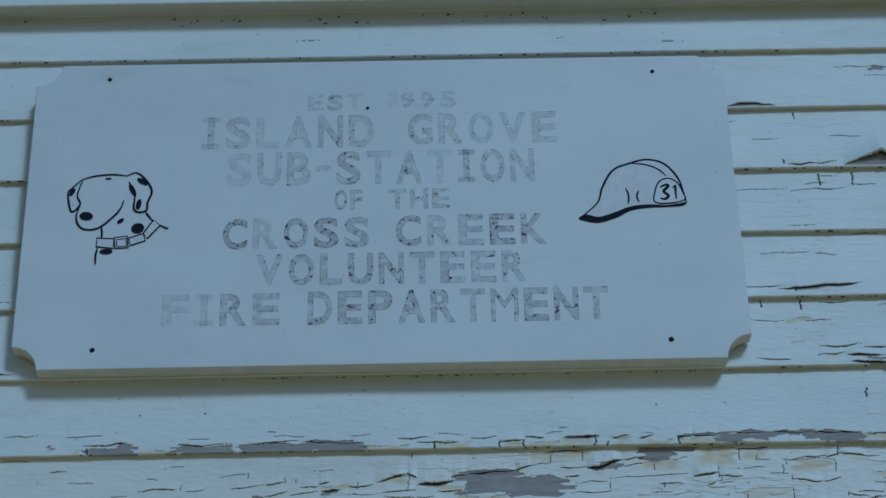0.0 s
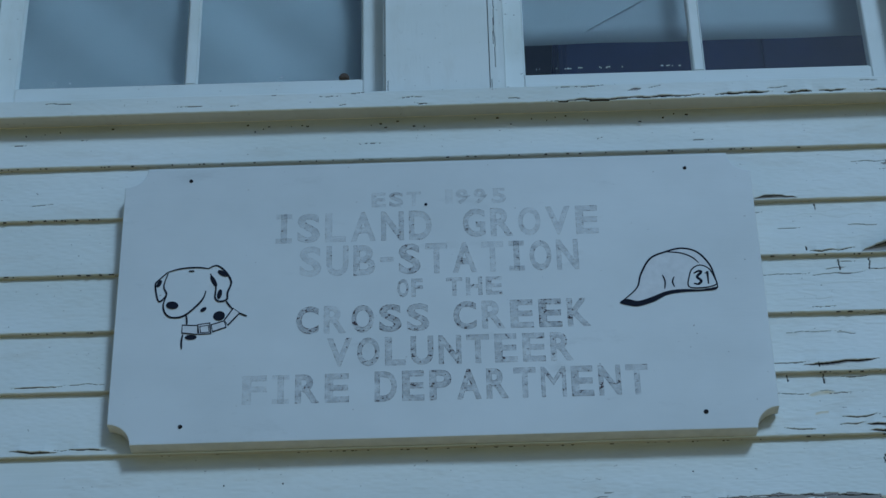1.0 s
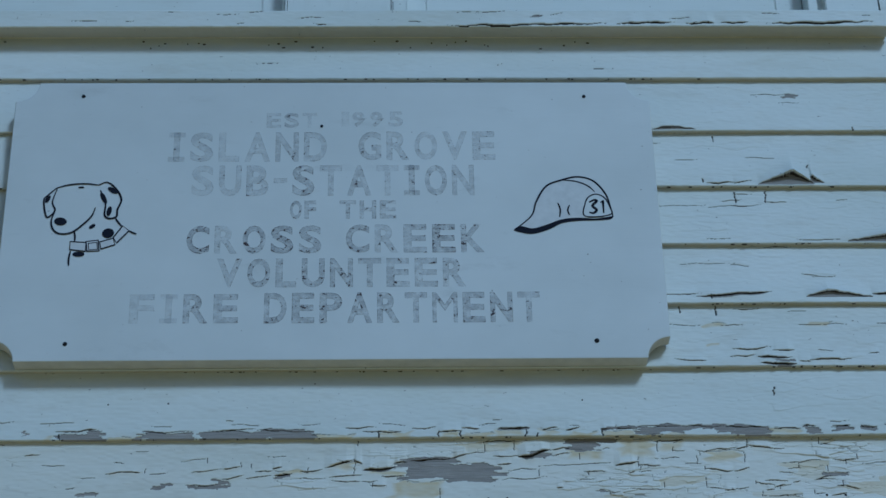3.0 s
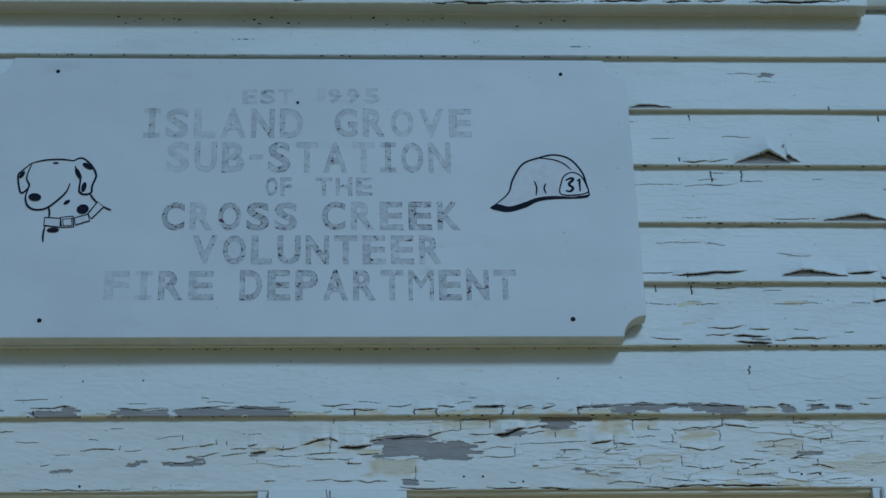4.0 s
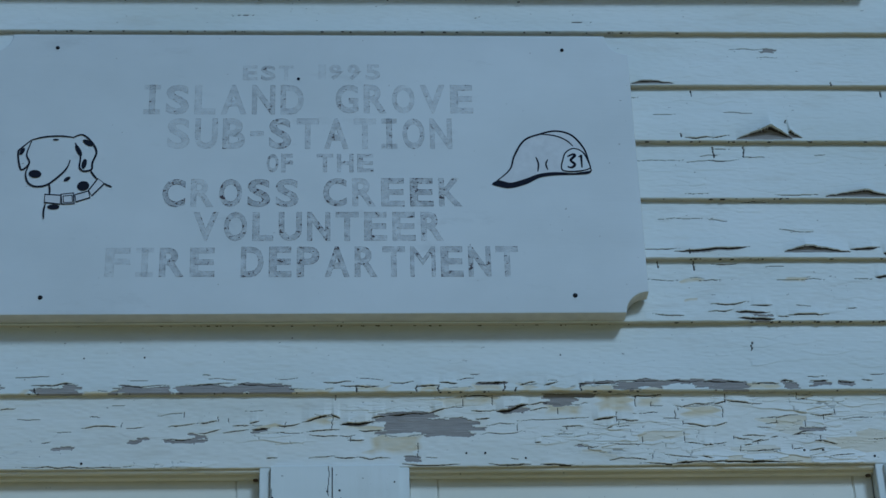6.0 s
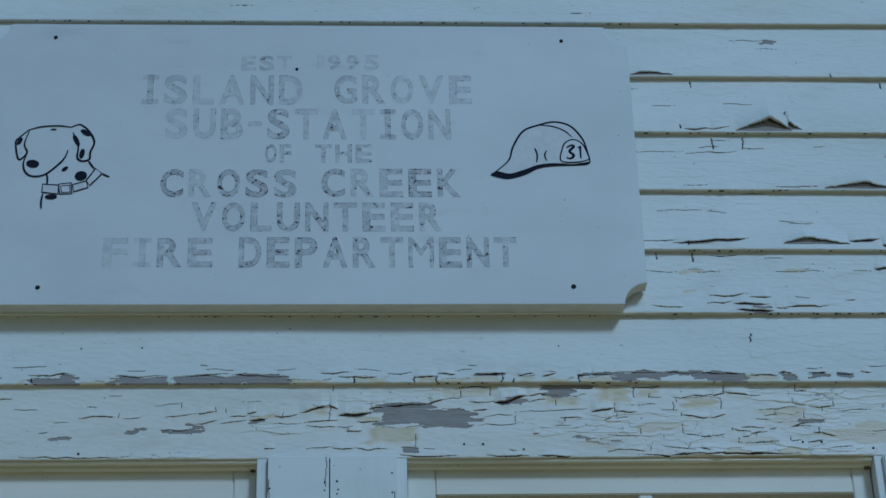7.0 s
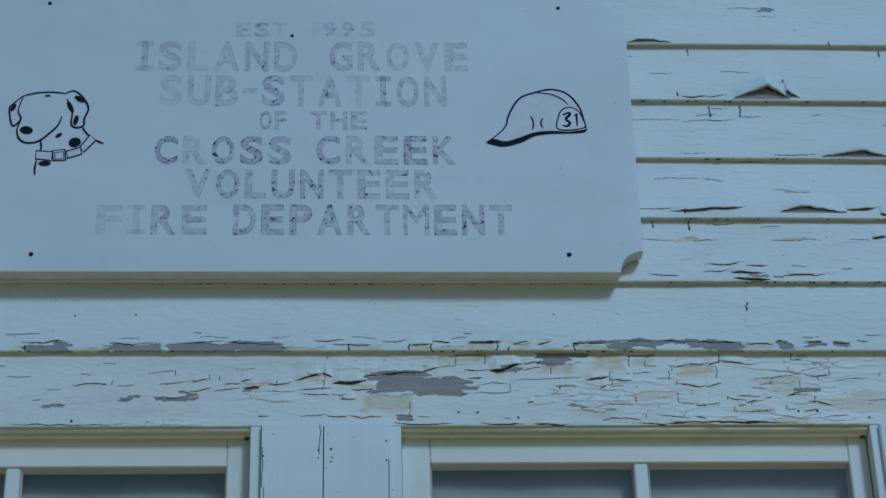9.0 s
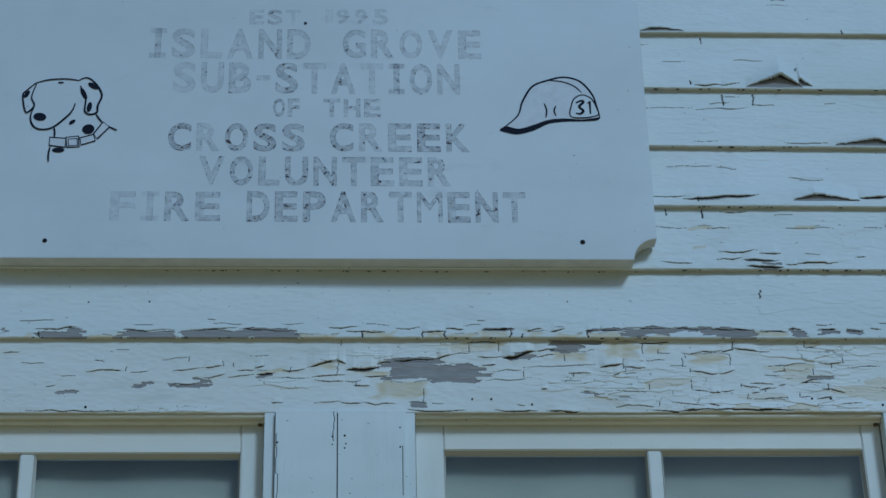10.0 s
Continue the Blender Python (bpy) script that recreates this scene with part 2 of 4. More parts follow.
        lost = np.maximum(lost, ((X + jx > ax) & (X + jx < bx) & (Z + jz > az) & (Z + jz < bz)).astype(float))
    for k, (tx, az, bz) in enumerate(ticks):
        if z0 < (az + bz) / 2 < z1:
            wob = (lattice(Z, Z * 0, 0.03 if upright else 0.005, 1, seed * 71 + k) - 0.5) * 0.005
            gap_and_shade = np.maximum(gap_and_shade, ((np.abs(X - tx - wob * (0.9 if upright else slit / 0.00115)) < slit) & (Z > az) & (Z < bz)).astype(float))
    for k, (ax, px, bx, base, high) in enumerate(tents):
        # paint lifted like an awning over bare wood
        f = np.clip(np.where(X < px, (X - ax) / (px - ax), (bx - X) / (bx - px)), 0, 1)
        edge = base + high * f ** 0.85 + (bent(X, 0.007, seed * 79 + k) - 0.5) * 0.003 * (f > 0)
        inside = (f > 0) & (Z > base - 0.001)
        lost = np.maximum(lost, (inside & (Z < edge)).astype(float))
        # shade under the lifted lip, painted as a thin dark line
        gap_and_shade = np.maximum(gap_and_shade, (inside & (Z < edge) & (Z > edge - 0.0008)).astype(float))
        lift = np.maximum(lift, np.where((f > 0) & (Z >= edge), f * 0.7 * high * np.exp(-(Z - edge) / (0.006 + 0.4 * high)), 0))
    if fine:
        if chip > 0.3:
            low = (Z - z0 < chip * 0.02 * np.clip(lattice(X, Z * 0, 0.045, 1, seed + 5) - 0.55, 0, 1) * (0.5 + lattice(X, Z * 0, 0.006, 1, seed + 6)))
            lost = np.maximum(lost, low.astype(float))
        Y += (lattice(X, Z, 0.35, 0.06, seed + 9) - 0.5) * 0.0025 * (not upright) + (lattice(X, Z, *((0.004, 0.05) if upright else (0.012, 0.005)), seed + 11) - 0.5) * (0.00004 if upright else 0.0005)
        if flake:
            # plates of paint whose lower ends stand off the wood, in uneven patches
            where = np.clip(lattice(X, Z, 0.16, 0.05, seed + 31) * 2.2 - 0.5 + 1.2 * (X - 0.45), 0, 1)
            for size_x, size_z, most in ((0.062, 0.018, 0.0030), (0.030, 0.009, 0.0014)):
                share, down, rim = plates(X + (lattice(X, Z, 0.02, 0.01, seed + 33) - 0.5) * 0.006, Z + (bent(X, 0.024, seed + 35) - 0.5) * 0.003, size_x, size_z, seed + 37)
                broken = lattice(X, Z, 0.03, 0.012, seed + 39 + int(size_x * 1000)) * 0.6 + 0.4 * lattice(X, Z, 0.008, 0.004, seed + 41)
                gap_and_shade = np.maximum(gap_and_shade, ((rim < 0.0009 / size_z) & (share > 0.42) & (where * flake > 0.3) & (broken > 0.62)).astype(float) * 0.42)
                if size_x > 0.04:
                    coat = np.maximum(coat, np.clip((0.38 * (flake - 0.4) - share) * 12, 0, 1) * np.clip(where * 2.5 - 0.6, 0, 1) * 0.6)
                lift = lift + 1.4 * flake * where * most * np.clip((share - 0.35) / 0.65, 0, 1) ** 1.6 * np.clip(0.35 + down, 0, 1)
    for k, (ax, bx, az, bz) in enumerate(scuffs):
        jx, jz = (lattice(Z, Z * 0, 0.007, 1, seed * 83 + k) - 0.5) * 0.034, (bent(X, 0.017, seed * 89 + k) - 0.5) * 0.009
        near = np.clip(np.minimum(np.minimum(X + jx - ax, bx - X - jx), np.minimum(Z + jz - az, (bz - Z - jz) * 4)) / min(0.011, 0.5 * (bz - az)), 0, 1) * (0.55 + 0.45 * lattice(X, Z, 0.012, 0.006, seed * 91 + k))
        coat = np.maximum(coat, near)
        gap_and_shade = np.maximum(gap_and_shade, ((np.abs(Z + jz - bz) < 0.0009) & (X > ax) & (X < bx) & (blocks(X, 0.018, seed * 97 + k) > 0.4)).astype(float) * 0.5)
    wave = (lattice(X, X * 0, 0.5, 1, seed + 13) - 0.5) * 0.003
    # the shadow of the broken paint edge on bare wood, put into the colour
    brink_shade = np.zeros_like(lost)
    brink_shade[:-1] = lost[:-1] * (1 - lost[1:]) * (Z[:-1] > z0 + 0.004)
    gap_and_shade = np.maximum(gap_and_shade, brink_shade * (0.35 + 0.5 * blocks(X, 0.017, seed + 51)))
    foot = np.clip(1 - (Z - z0) / 0.02, 0, 1)
    Zs = Z + foot * ((lattice(X, X * 0, 0.3, 1, seed + 15) - 0.5) * 0.002 + (lattice(X, X * 0, 0.012, 1, seed + 17) - 0.5) * 0.0012 * bool(fine))
    Y = Y - lift - 0.0013 * (1 - np.maximum(lost, gap_and_shade)) + 0.0006 * gap_and_shade + 0.0005 * coat + wave * bool(tips)
    # the foot of the board turns back to the wall
    def turned(y, dz):
        return np.stack([xs, y, Zs[0] + dz], 1)
    rim = turned(Y[0] + 0.0022, -0.0014)
    mid = turned(Y[0] + butt * 0.55, -0.0016)
    back = turned(np.full(len(xs), front + butt + 0.004), -0.001)
    grid = np.stack([X, Y, Zs], 2)
    top = np.stack([xs, np.full(len(xs), front + lean + butt + 0.004), np.full(len(xs), z1)], 1)
    allv = np.concatenate([back[None], mid[None], rim[None], grid, top[None]], 0)
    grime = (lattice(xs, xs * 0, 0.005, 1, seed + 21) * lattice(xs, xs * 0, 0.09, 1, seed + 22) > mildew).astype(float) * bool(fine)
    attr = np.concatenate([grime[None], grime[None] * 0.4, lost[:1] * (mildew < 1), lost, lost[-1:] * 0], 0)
    h, w = allv.shape[:2]
    idx = np.arange(h * w).reshape(h, w)
    quads = np.stack([idx[:-1, :-1], idx[:-1, 1:], idx[1:, 1:], idx[1:, :-1]], 2).reshape(-1, 4)
    me = bpy.data.meshes.new(name)
    me.vertices.add(h * w)
    me.vertices.foreach_set("co", allv.reshape(-1))
    me.loops.add(quads.size)
    me.loops.foreach_set("vertex_index", quads.reshape(-1))
    me.polygons.add(len(quads))
    me.polygons.foreach_set("loop_start", np.arange(0, quads.size, 4))
    me.update(calc_edges=True)
    me.attributes.new("bare", "FLOAT", "POINT").data.foreach_set("value", attr.reshape(-1))
    splits = np.concatenate([gap_and_shade[:1] * 0, gap_and_shade[:1] * 0, gap_and_shade[:1] * 0, gap_and_shade, gap_and_shade[-1:] * 0], 0)
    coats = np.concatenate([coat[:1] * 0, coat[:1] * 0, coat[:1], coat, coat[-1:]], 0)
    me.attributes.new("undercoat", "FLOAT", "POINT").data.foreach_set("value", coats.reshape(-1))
    me.attributes.new("crack_and_shade", "FLOAT", "POINT").data.foreach_set("value", splits.reshape(-1))
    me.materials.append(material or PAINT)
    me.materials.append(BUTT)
    # faces under the foot take the colour that holds the underside shade
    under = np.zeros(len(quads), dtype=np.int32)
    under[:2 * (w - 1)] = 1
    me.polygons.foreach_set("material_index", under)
    ob = new(name, me)
    if parent is not None:
        ob.parent = parent
    return ob


# ---- ground, shell of the house ----
bm = bmesh.new()
bmesh.ops.create_grid(bm, x_segments=80, y_segments=80, size=1)
for v in bm.verts:
    r = v.co.xy.length
    v.co.x, v.co.y = v.co.x * (6 + 900 * r ** 4), v.co.y * (6 + 900 * r ** 4)
    v.co.z = 0.03 * (noise.noise(v.co * 0.4) if abs(v.co.y) > 0.5 else 0) - 0.2
tagged(mesh_object("ground", bm, ground_material()), "pale orange sandy ground in front of the house", "ground", kind="structure")



def unseen_woods():
    """An added belt of unseen trees round the far side of the yard that blocks low sky, as a leafy wall with an uneven
    top.
    """
    bm = bmesh.new()
    rng = random.Random(7)
    for k in range(5000):
        a = radians(rng.uniform(172, 368))
        tall = 12.0 + 2.0 * noise.noise((math.cos(a) * 5, math.sin(a) * 5, 1)) + 2.0 * noise.noise((math.cos(a) * 17, math.sin(a) * 17, 4))
        h = tall * (1 - rng.random() ** 1.3) if rng.random() < 0.75 else tall * rng.uniform(0, 1)
        r = 46 + rng.uniform(0, 5) - 2.0 * math.sin(h * 0.5)
        c, w = Vector((r * math.cos(a), r * math.sin(a), max(h, 0.3))), rng.uniform(0.6, 1.6)
        u = Vector((rng.gauss(0, 1), rng.gauss(0, 1), rng.gauss(0, 1))).normalized()
        v = u.orthogonal().normalized()
        t = u.cross(v)
        bm.faces.new([bm.verts.new(c + (v * x + t * z) * w) for x, z in ((-1, -0.4), (0.1, -0.9), (1, 0.2), (0.2, 0.9), (-0.7, 0.6))])
    return tagged(mesh_object("unseen_woods", bm, plain("dark_green_leaves", (0.11, 0.105, 0.035), 0.8, 0.5, 0.8)), "added unseen belt of green trees that holds back low sky light", "trees", kind="stuff")


unseen_woods()
LEFT, RIGHT, BACK, TOP, DEEP = -3.2, 3.4, 6.0, 6.6, 0.15
# openings: x0, x1, z0, z1
UP_1, UP_2 = (-0.925, -0.104, 3.99, 5.45), (0.140, 0.957, 3.99, 5.45)
LOW_1, LOW_2 = (-0.890, -0.0825, 1.35, 2.916), (0.1705, 0.987, 1.35, 2.916)


def shell(name, boxes, material, label, category="wall"):
    bm = bmesh.new()
    for b in boxes:
        add_box(bm, *b)
    return tagged(mesh_object(name, bm, material), label, category, kind="structure")


def around(x0, x1, z0, z1, holes, y0, y1):
    """Boxes that fill a wall round a row of openings of one height."""
    out = [(x0, x1, y0, y1, z0, holes[0][2]), (x0, x1, y0, y1, holes[0][3], z1)]
    edge = x0
    for a, b, lo, hi in holes:
        out.append((edge, a, y0, y1, lo, hi))
        edge = b
    return out + [(edge, x1, y0, y1, holes[0][2], holes[0][3])]


wall = shell("wall_front", around(LEFT, RIGHT, -0.3, 3.3, (LOW_1, LOW_2), 0.022, DEEP) + around(LEFT, RIGHT, 3.3, TOP, (UP_1, UP_2), 0.022, DEEP), TRIM,
             "white painted lap siding wall with old peeling paint")
shell("wall_left", [(LEFT, LEFT + 0.12, DEEP, BACK, -0.3, TOP)], PLASTER, "plain side wall of the house")
shell("wall_right", [(RIGHT - 0.12, RIGHT, DEEP, BACK, -0.3, TOP)], PLASTER, "plain side wall of the house")
shell("wall_back", [(LEFT, RIGHT, BACK, BACK + 0.12, -0.3, TOP)], PLASTER, "plain back wall of the house")
shell("ceiling", [(LEFT + 0.12, RIGHT - 0.12, DEEP, BACK, 3.25, 3.55)], PLASTER, "floor deck between the two storeys", "ceiling")
shell("floor", [(LEFT + 0.12, RIGHT - 0.12, DEEP, BACK, 0.4, 0.5)], FLOORING, "dark floorboards of the ground storey", "floor")
shell("roof", [(LEFT - 0.2, RIGHT + 0.2, -0.12, BACK + 0.3, TOP, TOP + 0.2)], ROOF, "plain grey roof over the house", "roof")

# ---- siding: courses 0.13 m high, the paint worst towards the right ----
HEAD = [
    (-0.395, 2.996, -0.325, 2.998, 2, 1.5), (-0.442, 2.988, -0.404, 2.988, 0.5, 0.8), (-0.317, 2.994, -0.286, 2.995, 1, 1), (-0.245, 2.995, -0.192, 3.001, 2, 1.3),
    (-0.192, 3.004, -0.158, 3.007, 2, 1.3), (-0.248, 2.971, -0.205, 2.972, 1, 1), (-0.460, 2.967, -0.443, 2.970, 1, 1), (-0.381, 3.017, -0.362, 3.016, 1, 1),
    (-0.349, 3.039, -0.320, 3.040, 0.5, 0.8), (-0.191, 2.984, -0.152, 2.991, 1.5, 1.3), (-0.152, 2.984, -0.102, 2.989, 1, 1.1), (-0.102, 2.989, -0.068, 2.992, 2, 2.2),
    (-0.133, 2.997, -0.102, 3.001, 1.5, 1.3), (-0.104, 3.001, -0.087, 3.005, 2, 2)]
HEAD_MIDDLE = [
    (-0.055, 2.998, -0.016, 3.000, 2, 2), (-0.013, 3.004, 0.039, 3.019, 5, 2.6), (0.039, 3.017, 0.054, 3.009, 3, 1.6), (0.052, 2.997, 0.113, 3.005, 5, 3.4),
    (0.109, 3.011, 0.133, 3.015, 3, 2), (0.133, 3.018, 0.214, 3.021, 3, 2), (0.214, 3.023, 0.239, 3.031, 3, 2.4), (0.086, 2.986, 0.130, 2.986, 2, 2),
    (-0.006, 2.985, 0.052, 2.988, 2, 1.2), (-0.055, 2.983, -0.011, 2.984, 1, 1), (-0.001, 2.980, 0.052, 2.977, 1.5, 1.2), (0.052, 2.977, 0.081, 2.978, 0.5, 1),
    (0.067, 2.968, 0.096, 2.968, 2, 1.5), (-0.074, 2.935, -0.054, 2.936, 1.5, 2), (-0.001, 2.936, 0.045, 2.940, 1, 1.2)]
HEAD_PATCHES = [
    (0.043, 2.939, 0.083, 2.935, 1.5, 1.5), (0.081, 2.935, 0.144, 2.934, 1.5, 1.3), (0.198, 2.935, 0.222, 2.936, 1, 1), (0.269, 3.053, 0.324, 3.056, 2, 2),
    (0.283, 3.023, 0.328, 3.024, 1.5, 1.3), (0.239, 3.031, 0.269, 3.032, 1, 1), (0.288, 3.009, 0.316, 3.010, 2, 2.6), (0.326, 3.021, 0.385, 3.036, 6, 3.8),
    (0.383, 3.036, 0.423, 3.039, 2, 1.5), (0.387, 3.025, 0.422, 3.029, 1, 1.2), (0.307, 2.997, 0.363, 2.998, 1.2, 1), (0.297, 2.980, 0.376, 2.982, 1.2, 1),
    (0.362, 3.005, 0.495, 3.009, 1, 1), (0.495, 3.004, 0.539, 3.010, 4, 2), (0.538, 3.005, 0.579, 3.001, 3, 1.5)]
HEAD_RIGHT = [
    (0.519, 2.986, 0.532, 2.993, 2, 1.5), (0.537, 2.993, 0.564, 2.994, 1, 1), (0.440, 2.993, 0.485, 2.995, 2, 1.5), (0.434, 2.975, 0.459, 2.976, 0.5, 0.8),
    (0.392, 2.960, 0.404, 2.961, 1.5, 2), (0.482, 2.950, 0.502, 2.951, 1, 1), (0.520, 2.961, 0.576, 2.955, 1.2, 1.1), (0.520, 2.929, 0.552, 2.931, 2, 1.3),
    (0.550, 2.931, 0.589, 2.929, 1.5, 1.2), (0.349, 2.930, 0.364, 2.929, 1, 1.5), (0.568, 3.051, 0.622, 3.053, 2, 2.2), (0.601, 3.032, 0.623, 3.031, 0.8, 1),
    (0.641, 3.031, 0.715, 3.035, 1.5, 1.2), (0.712, 3.034, 0.736, 3.039, 2, 2), (0.734, 3.040, 0.784, 3.034, 3, 1.8)]
HEAD_END = [
    (0.780, 3.034, 0.801, 3.035, 0.8, 1), (0.656, 2.996, 0.706, 2.992, 2.5, 1.8), (0.704, 2.992, 0.735, 2.997, 2, 1.3), (0.655, 2.960, 0.687, 2.956, 1, 1),
    (0.685, 2.956, 0.707, 2.957, 2, 1.4), (0.705, 2.958, 0.730, 2.959, 0.7, 1), (0.741, 2.971, 0.777, 2.964, 1, 1.2), (0.774, 2.960, 0.794, 2.964, 1, 1.5),
    (0.759, 2.953, 0.774, 2.955, 1.5, 1.5), (0.753, 2.942, 0.827, 2.943, 0.7, 0.9), (0.794, 3.009, 0.861, 3.011, 0.8, 1), (0.798, 2.996, 0.828, 2.997, 0.6, 0.8),
    (0.862, 3.045, 0.883, 3.045, 0.8, 1), (0.887, 3.012, 0.929, 3.014, 1.5, 1.3), (0.846, 2.975, 0.878, 2.981, 1, 2)]
HEAD_TIP = [
    (0.884, 2.960, 0.898, 2.963, 2, 1.5), (0.896, 2.963, 0.925, 2.958, 2, 1.5), (0.872, 2.942, 0.902, 2.946, 2, 1.5), (0.843, 2.947, 0.865, 2.947, 1, 1),
    (0.619, 2.937, 0.675, 2.933, 1.5, 1.3), (0.683, 2.933, 0.704, 2.929, 1.5, 1.3), (0.808, 2.971, 0.821, 2.972, 1, 2), (0.934, 3.004, 0.994, 3.007, 0.5, 0.8),
    (0.619, 3.006, 0.649, 3.008, 0.6, 0.9), (0.565, 3.015, 0.615, 3.017, 0.5, 0.8)]
LOW = [
    (-0.484, 3.074, -0.409, 3.077, 2, 2), (-0.345, 3.069, -0.323, 3.071, 1, 1.5), (-0.321, 3.084, -0.282, 3.083, 0.6, 0.9), (-0.326, 3.071, -0.243, 3.072, 1, 1.3),
    (-0.218, 3.072, -0.135, 3.076, 1.5, 1.3), (-0.135, 3.074, -0.039, 3.071, 1.5, 1.5), (0.022, 3.077, 0.082, 3.078, 2, 1.4), (0.054, 3.068, 0.123, 3.070, 2, 2),
    (0.141, 3.075, 0.185, 3.077, 1, 1), (0.186, 3.068, 0.230, 3.072, 2.5, 2), (0.228, 3.074, 0.262, 3.075, 2, 1.6), (0.287, 3.073, 0.349, 3.074, 2.5, 2),
    (0.367, 3.071, 0.401, 3.075, 1.5, 1.5), (0.413, 3.066, 0.439, 3.074, 2.5, 2.4)]
LOW_RIGHT = [
    (0.474, 3.069, 0.502, 3.073, 2.5, 2), (0.498, 3.072, 0.543, 3.074, 2, 1.8), (0.539, 3.075, 0.619, 3.076, 1.5, 1.4), (0.619, 3.076, 0.699, 3.075, 1.5, 1.2),
    (0.697, 3.075, 0.769, 3.074, 1.5, 1.4), (0.771, 3.069, 0.834, 3.072, 1, 1.2), (0.835, 3.075, 0.860, 3.075, 1, 1.5), (0.888, 3.074, 0.923, 3.075, 1, 1.4),
    (0.937, 3.074, 0.969, 3.074, 1, 1.4), (0.260, 3.081, 0.290, 3.081, 0.6, 1), (0.082, 3.086, 0.131, 3.080, 0.6, 0.9), (0.981, 3.075, 1.001, 3.074, 1, 1.3)]
THIRD = [
    (0.807, 3.5925, 0.874, 3.609, 8, 5), (0.874, 3.606, 0.91, 3.5955, 7, 5),
    (0.9, 3.6, 0.931, 3.5945, 6, 4), (0.709, 3.5915, 0.763, 3.5915, 3, 2),
    (0.758, 3.592, 0.797, 3.597, 2, 1)]
FOURTH = [
    (0.971, 3.4675, 1.083, 3.466, 6, 6), (0.863, 3.4655, 0.955, 3.463, 1.5, 1)]
FIFTH = [
    (0.606, 3.346, 0.679, 3.348, 1.5, 1), (0.668, 3.343, 0.81, 3.353, 4, 4),
    (0.872, 3.337, 0.915, 3.349, 4, 3), (0.899, 3.348, 0.993, 3.349, 4, 5),
    (0.993, 3.345, 1.053, 3.351, 4, 3), (1.056, 3.338, 1.073, 3.3355, 3, 3)]
SIXTH = [
    (0.721, 3.232, 0.796, 3.235, 3, 2), (0.793, 3.228, 0.838, 3.228, 3, 2),
    (0.719, 3.215, 0.766, 3.22, 2, 1.5), (0.765, 3.216, 0.833, 3.215, 4, 3),
    (0.769, 3.203, 0.842, 3.202, 4, 4), (0.616, 3.21, 0.678, 3.206, 2, 1.5),
    (0.863, 3.206, 0.94, 3.211, 3, 2.5), (0.842, 3.207, 0.868, 3.206, 2, 1.5),
    (0.973, 3.221, 0.993, 3.224, 1.5, 1)]
HEAD_BARE = [
    (-0.208, -0.189, 2.9660, 2.9860), (-0.248, -0.173, 2.9660, 2.9720), (-0.314, -0.292, 2.9640, 2.9710), (-0.297, -0.275, 2.9710, 2.9760),
    (-0.444, -0.406, 2.9510, 2.9570), (-0.099, -0.077, 2.9840, 2.9910), (0.130, 0.229, 2.9780, 3.0180), (0.208, 0.294, 2.9750, 3.0080),
    (0.239, 0.270, 3.0030, 3.0130), (0.167, 0.194, 2.9250, 2.9360), (0.413, 0.504, 3.0460, 3.0570), (0.419, 0.470, 3.0350, 3.0500),
    (0.465, 0.483, 2.9500, 2.9560), (0.861, 0.908, 2.9810, 2.9880), (0.343, 0.381, 3.0190, 3.0300)]
LOW_BARE = [
    (-0.544, -0.537, 3.0650, 3.0750), (-0.477, -0.397, 3.0510, 3.0690), (-0.435, -0.411, 3.0650, 3.0760), (-0.325, -0.241, 3.0540, 3.0710),
    (-0.240, -0.037, 3.0540, 3.0730), (-0.349, -0.324, 3.0580, 3.0650), (0.289, 0.344, 3.0710, 3.0760), (0.538, 0.625, 3.0610, 3.0770),
    (0.478, 0.539, 3.0690, 3.0740), (0.618, 0.701, 3.0690, 3.0770), (0.678, 0.775, 3.0620, 3.0750), (0.833, 0.859, 3.0610, 3.0750),
    (0.888, 0.921, 3.0650, 3.0750), (0.937, 0.967, 3.0660, 3.0750), (0.708, 0.769, 3.0590, 3.0750)]
SIXTH_BARE = [(0.8, 0.837, 3.2035, 3.208)]
TICKS = [
    (0.702, 3.592, 3.602), (0.762, 3.549, 3.575), (0.820, 3.551, 3.577), (0.907, 3.625, 3.634), (0.732, 3.691, 3.706),
    (1.005, 3.712, 3.721), (1.102, 3.690, 3.705), (0.636, 3.311, 3.329), (0.703, 3.305, 3.329), (0.696, 3.336, 3.347),
    (0.793, 3.138, 3.156)]

RIGHT_SIDE, LEFT_SIDE = (0.585, 1.22), (-1.0, -0.575)
ALL_ACROSS = (-0.68, 1.15)
FAINT = [(0.608, 3.544, 0.705, 3.545, 0.3, 0.8), (0.694, 3.541, 0.812, 3.544, 0.4, 1), (0.732, 3.554, 0.773, 3.558, 0.6, 1.3), (0.818, 3.552, 0.861, 3.55, 0.6, 1.2),
         (0.642, 3.415, 0.748, 3.416, 0.3, 0.8), (0.737, 3.412, 0.774, 3.411, 0.4, 1), (0.841, 3.286, 0.96, 3.286, 0.3, 0.8), (0.996, 3.285, 1.03, 3.287, 0.5, 1),
         (1.036, 3.291, 1.066, 3.292, 3, 3), (0.612, 3.285, 0.674, 3.284, 0.4, 1)]
HEAD_FOOT = [(0.16, 2.9215, 0.26, 2.922, 1.5, 2.5), (0.31, 2.9215, 0.385, 2.921, 1.5, 2.5), (0.40, 2.9215, 0.46, 2.9205, 1.5, 2.5), (0.57, 2.922, 0.86, 2.9215, 2, 2.9), (-0.50, 2.9215, -0.30, 2.922, 0.8, 1.4)]
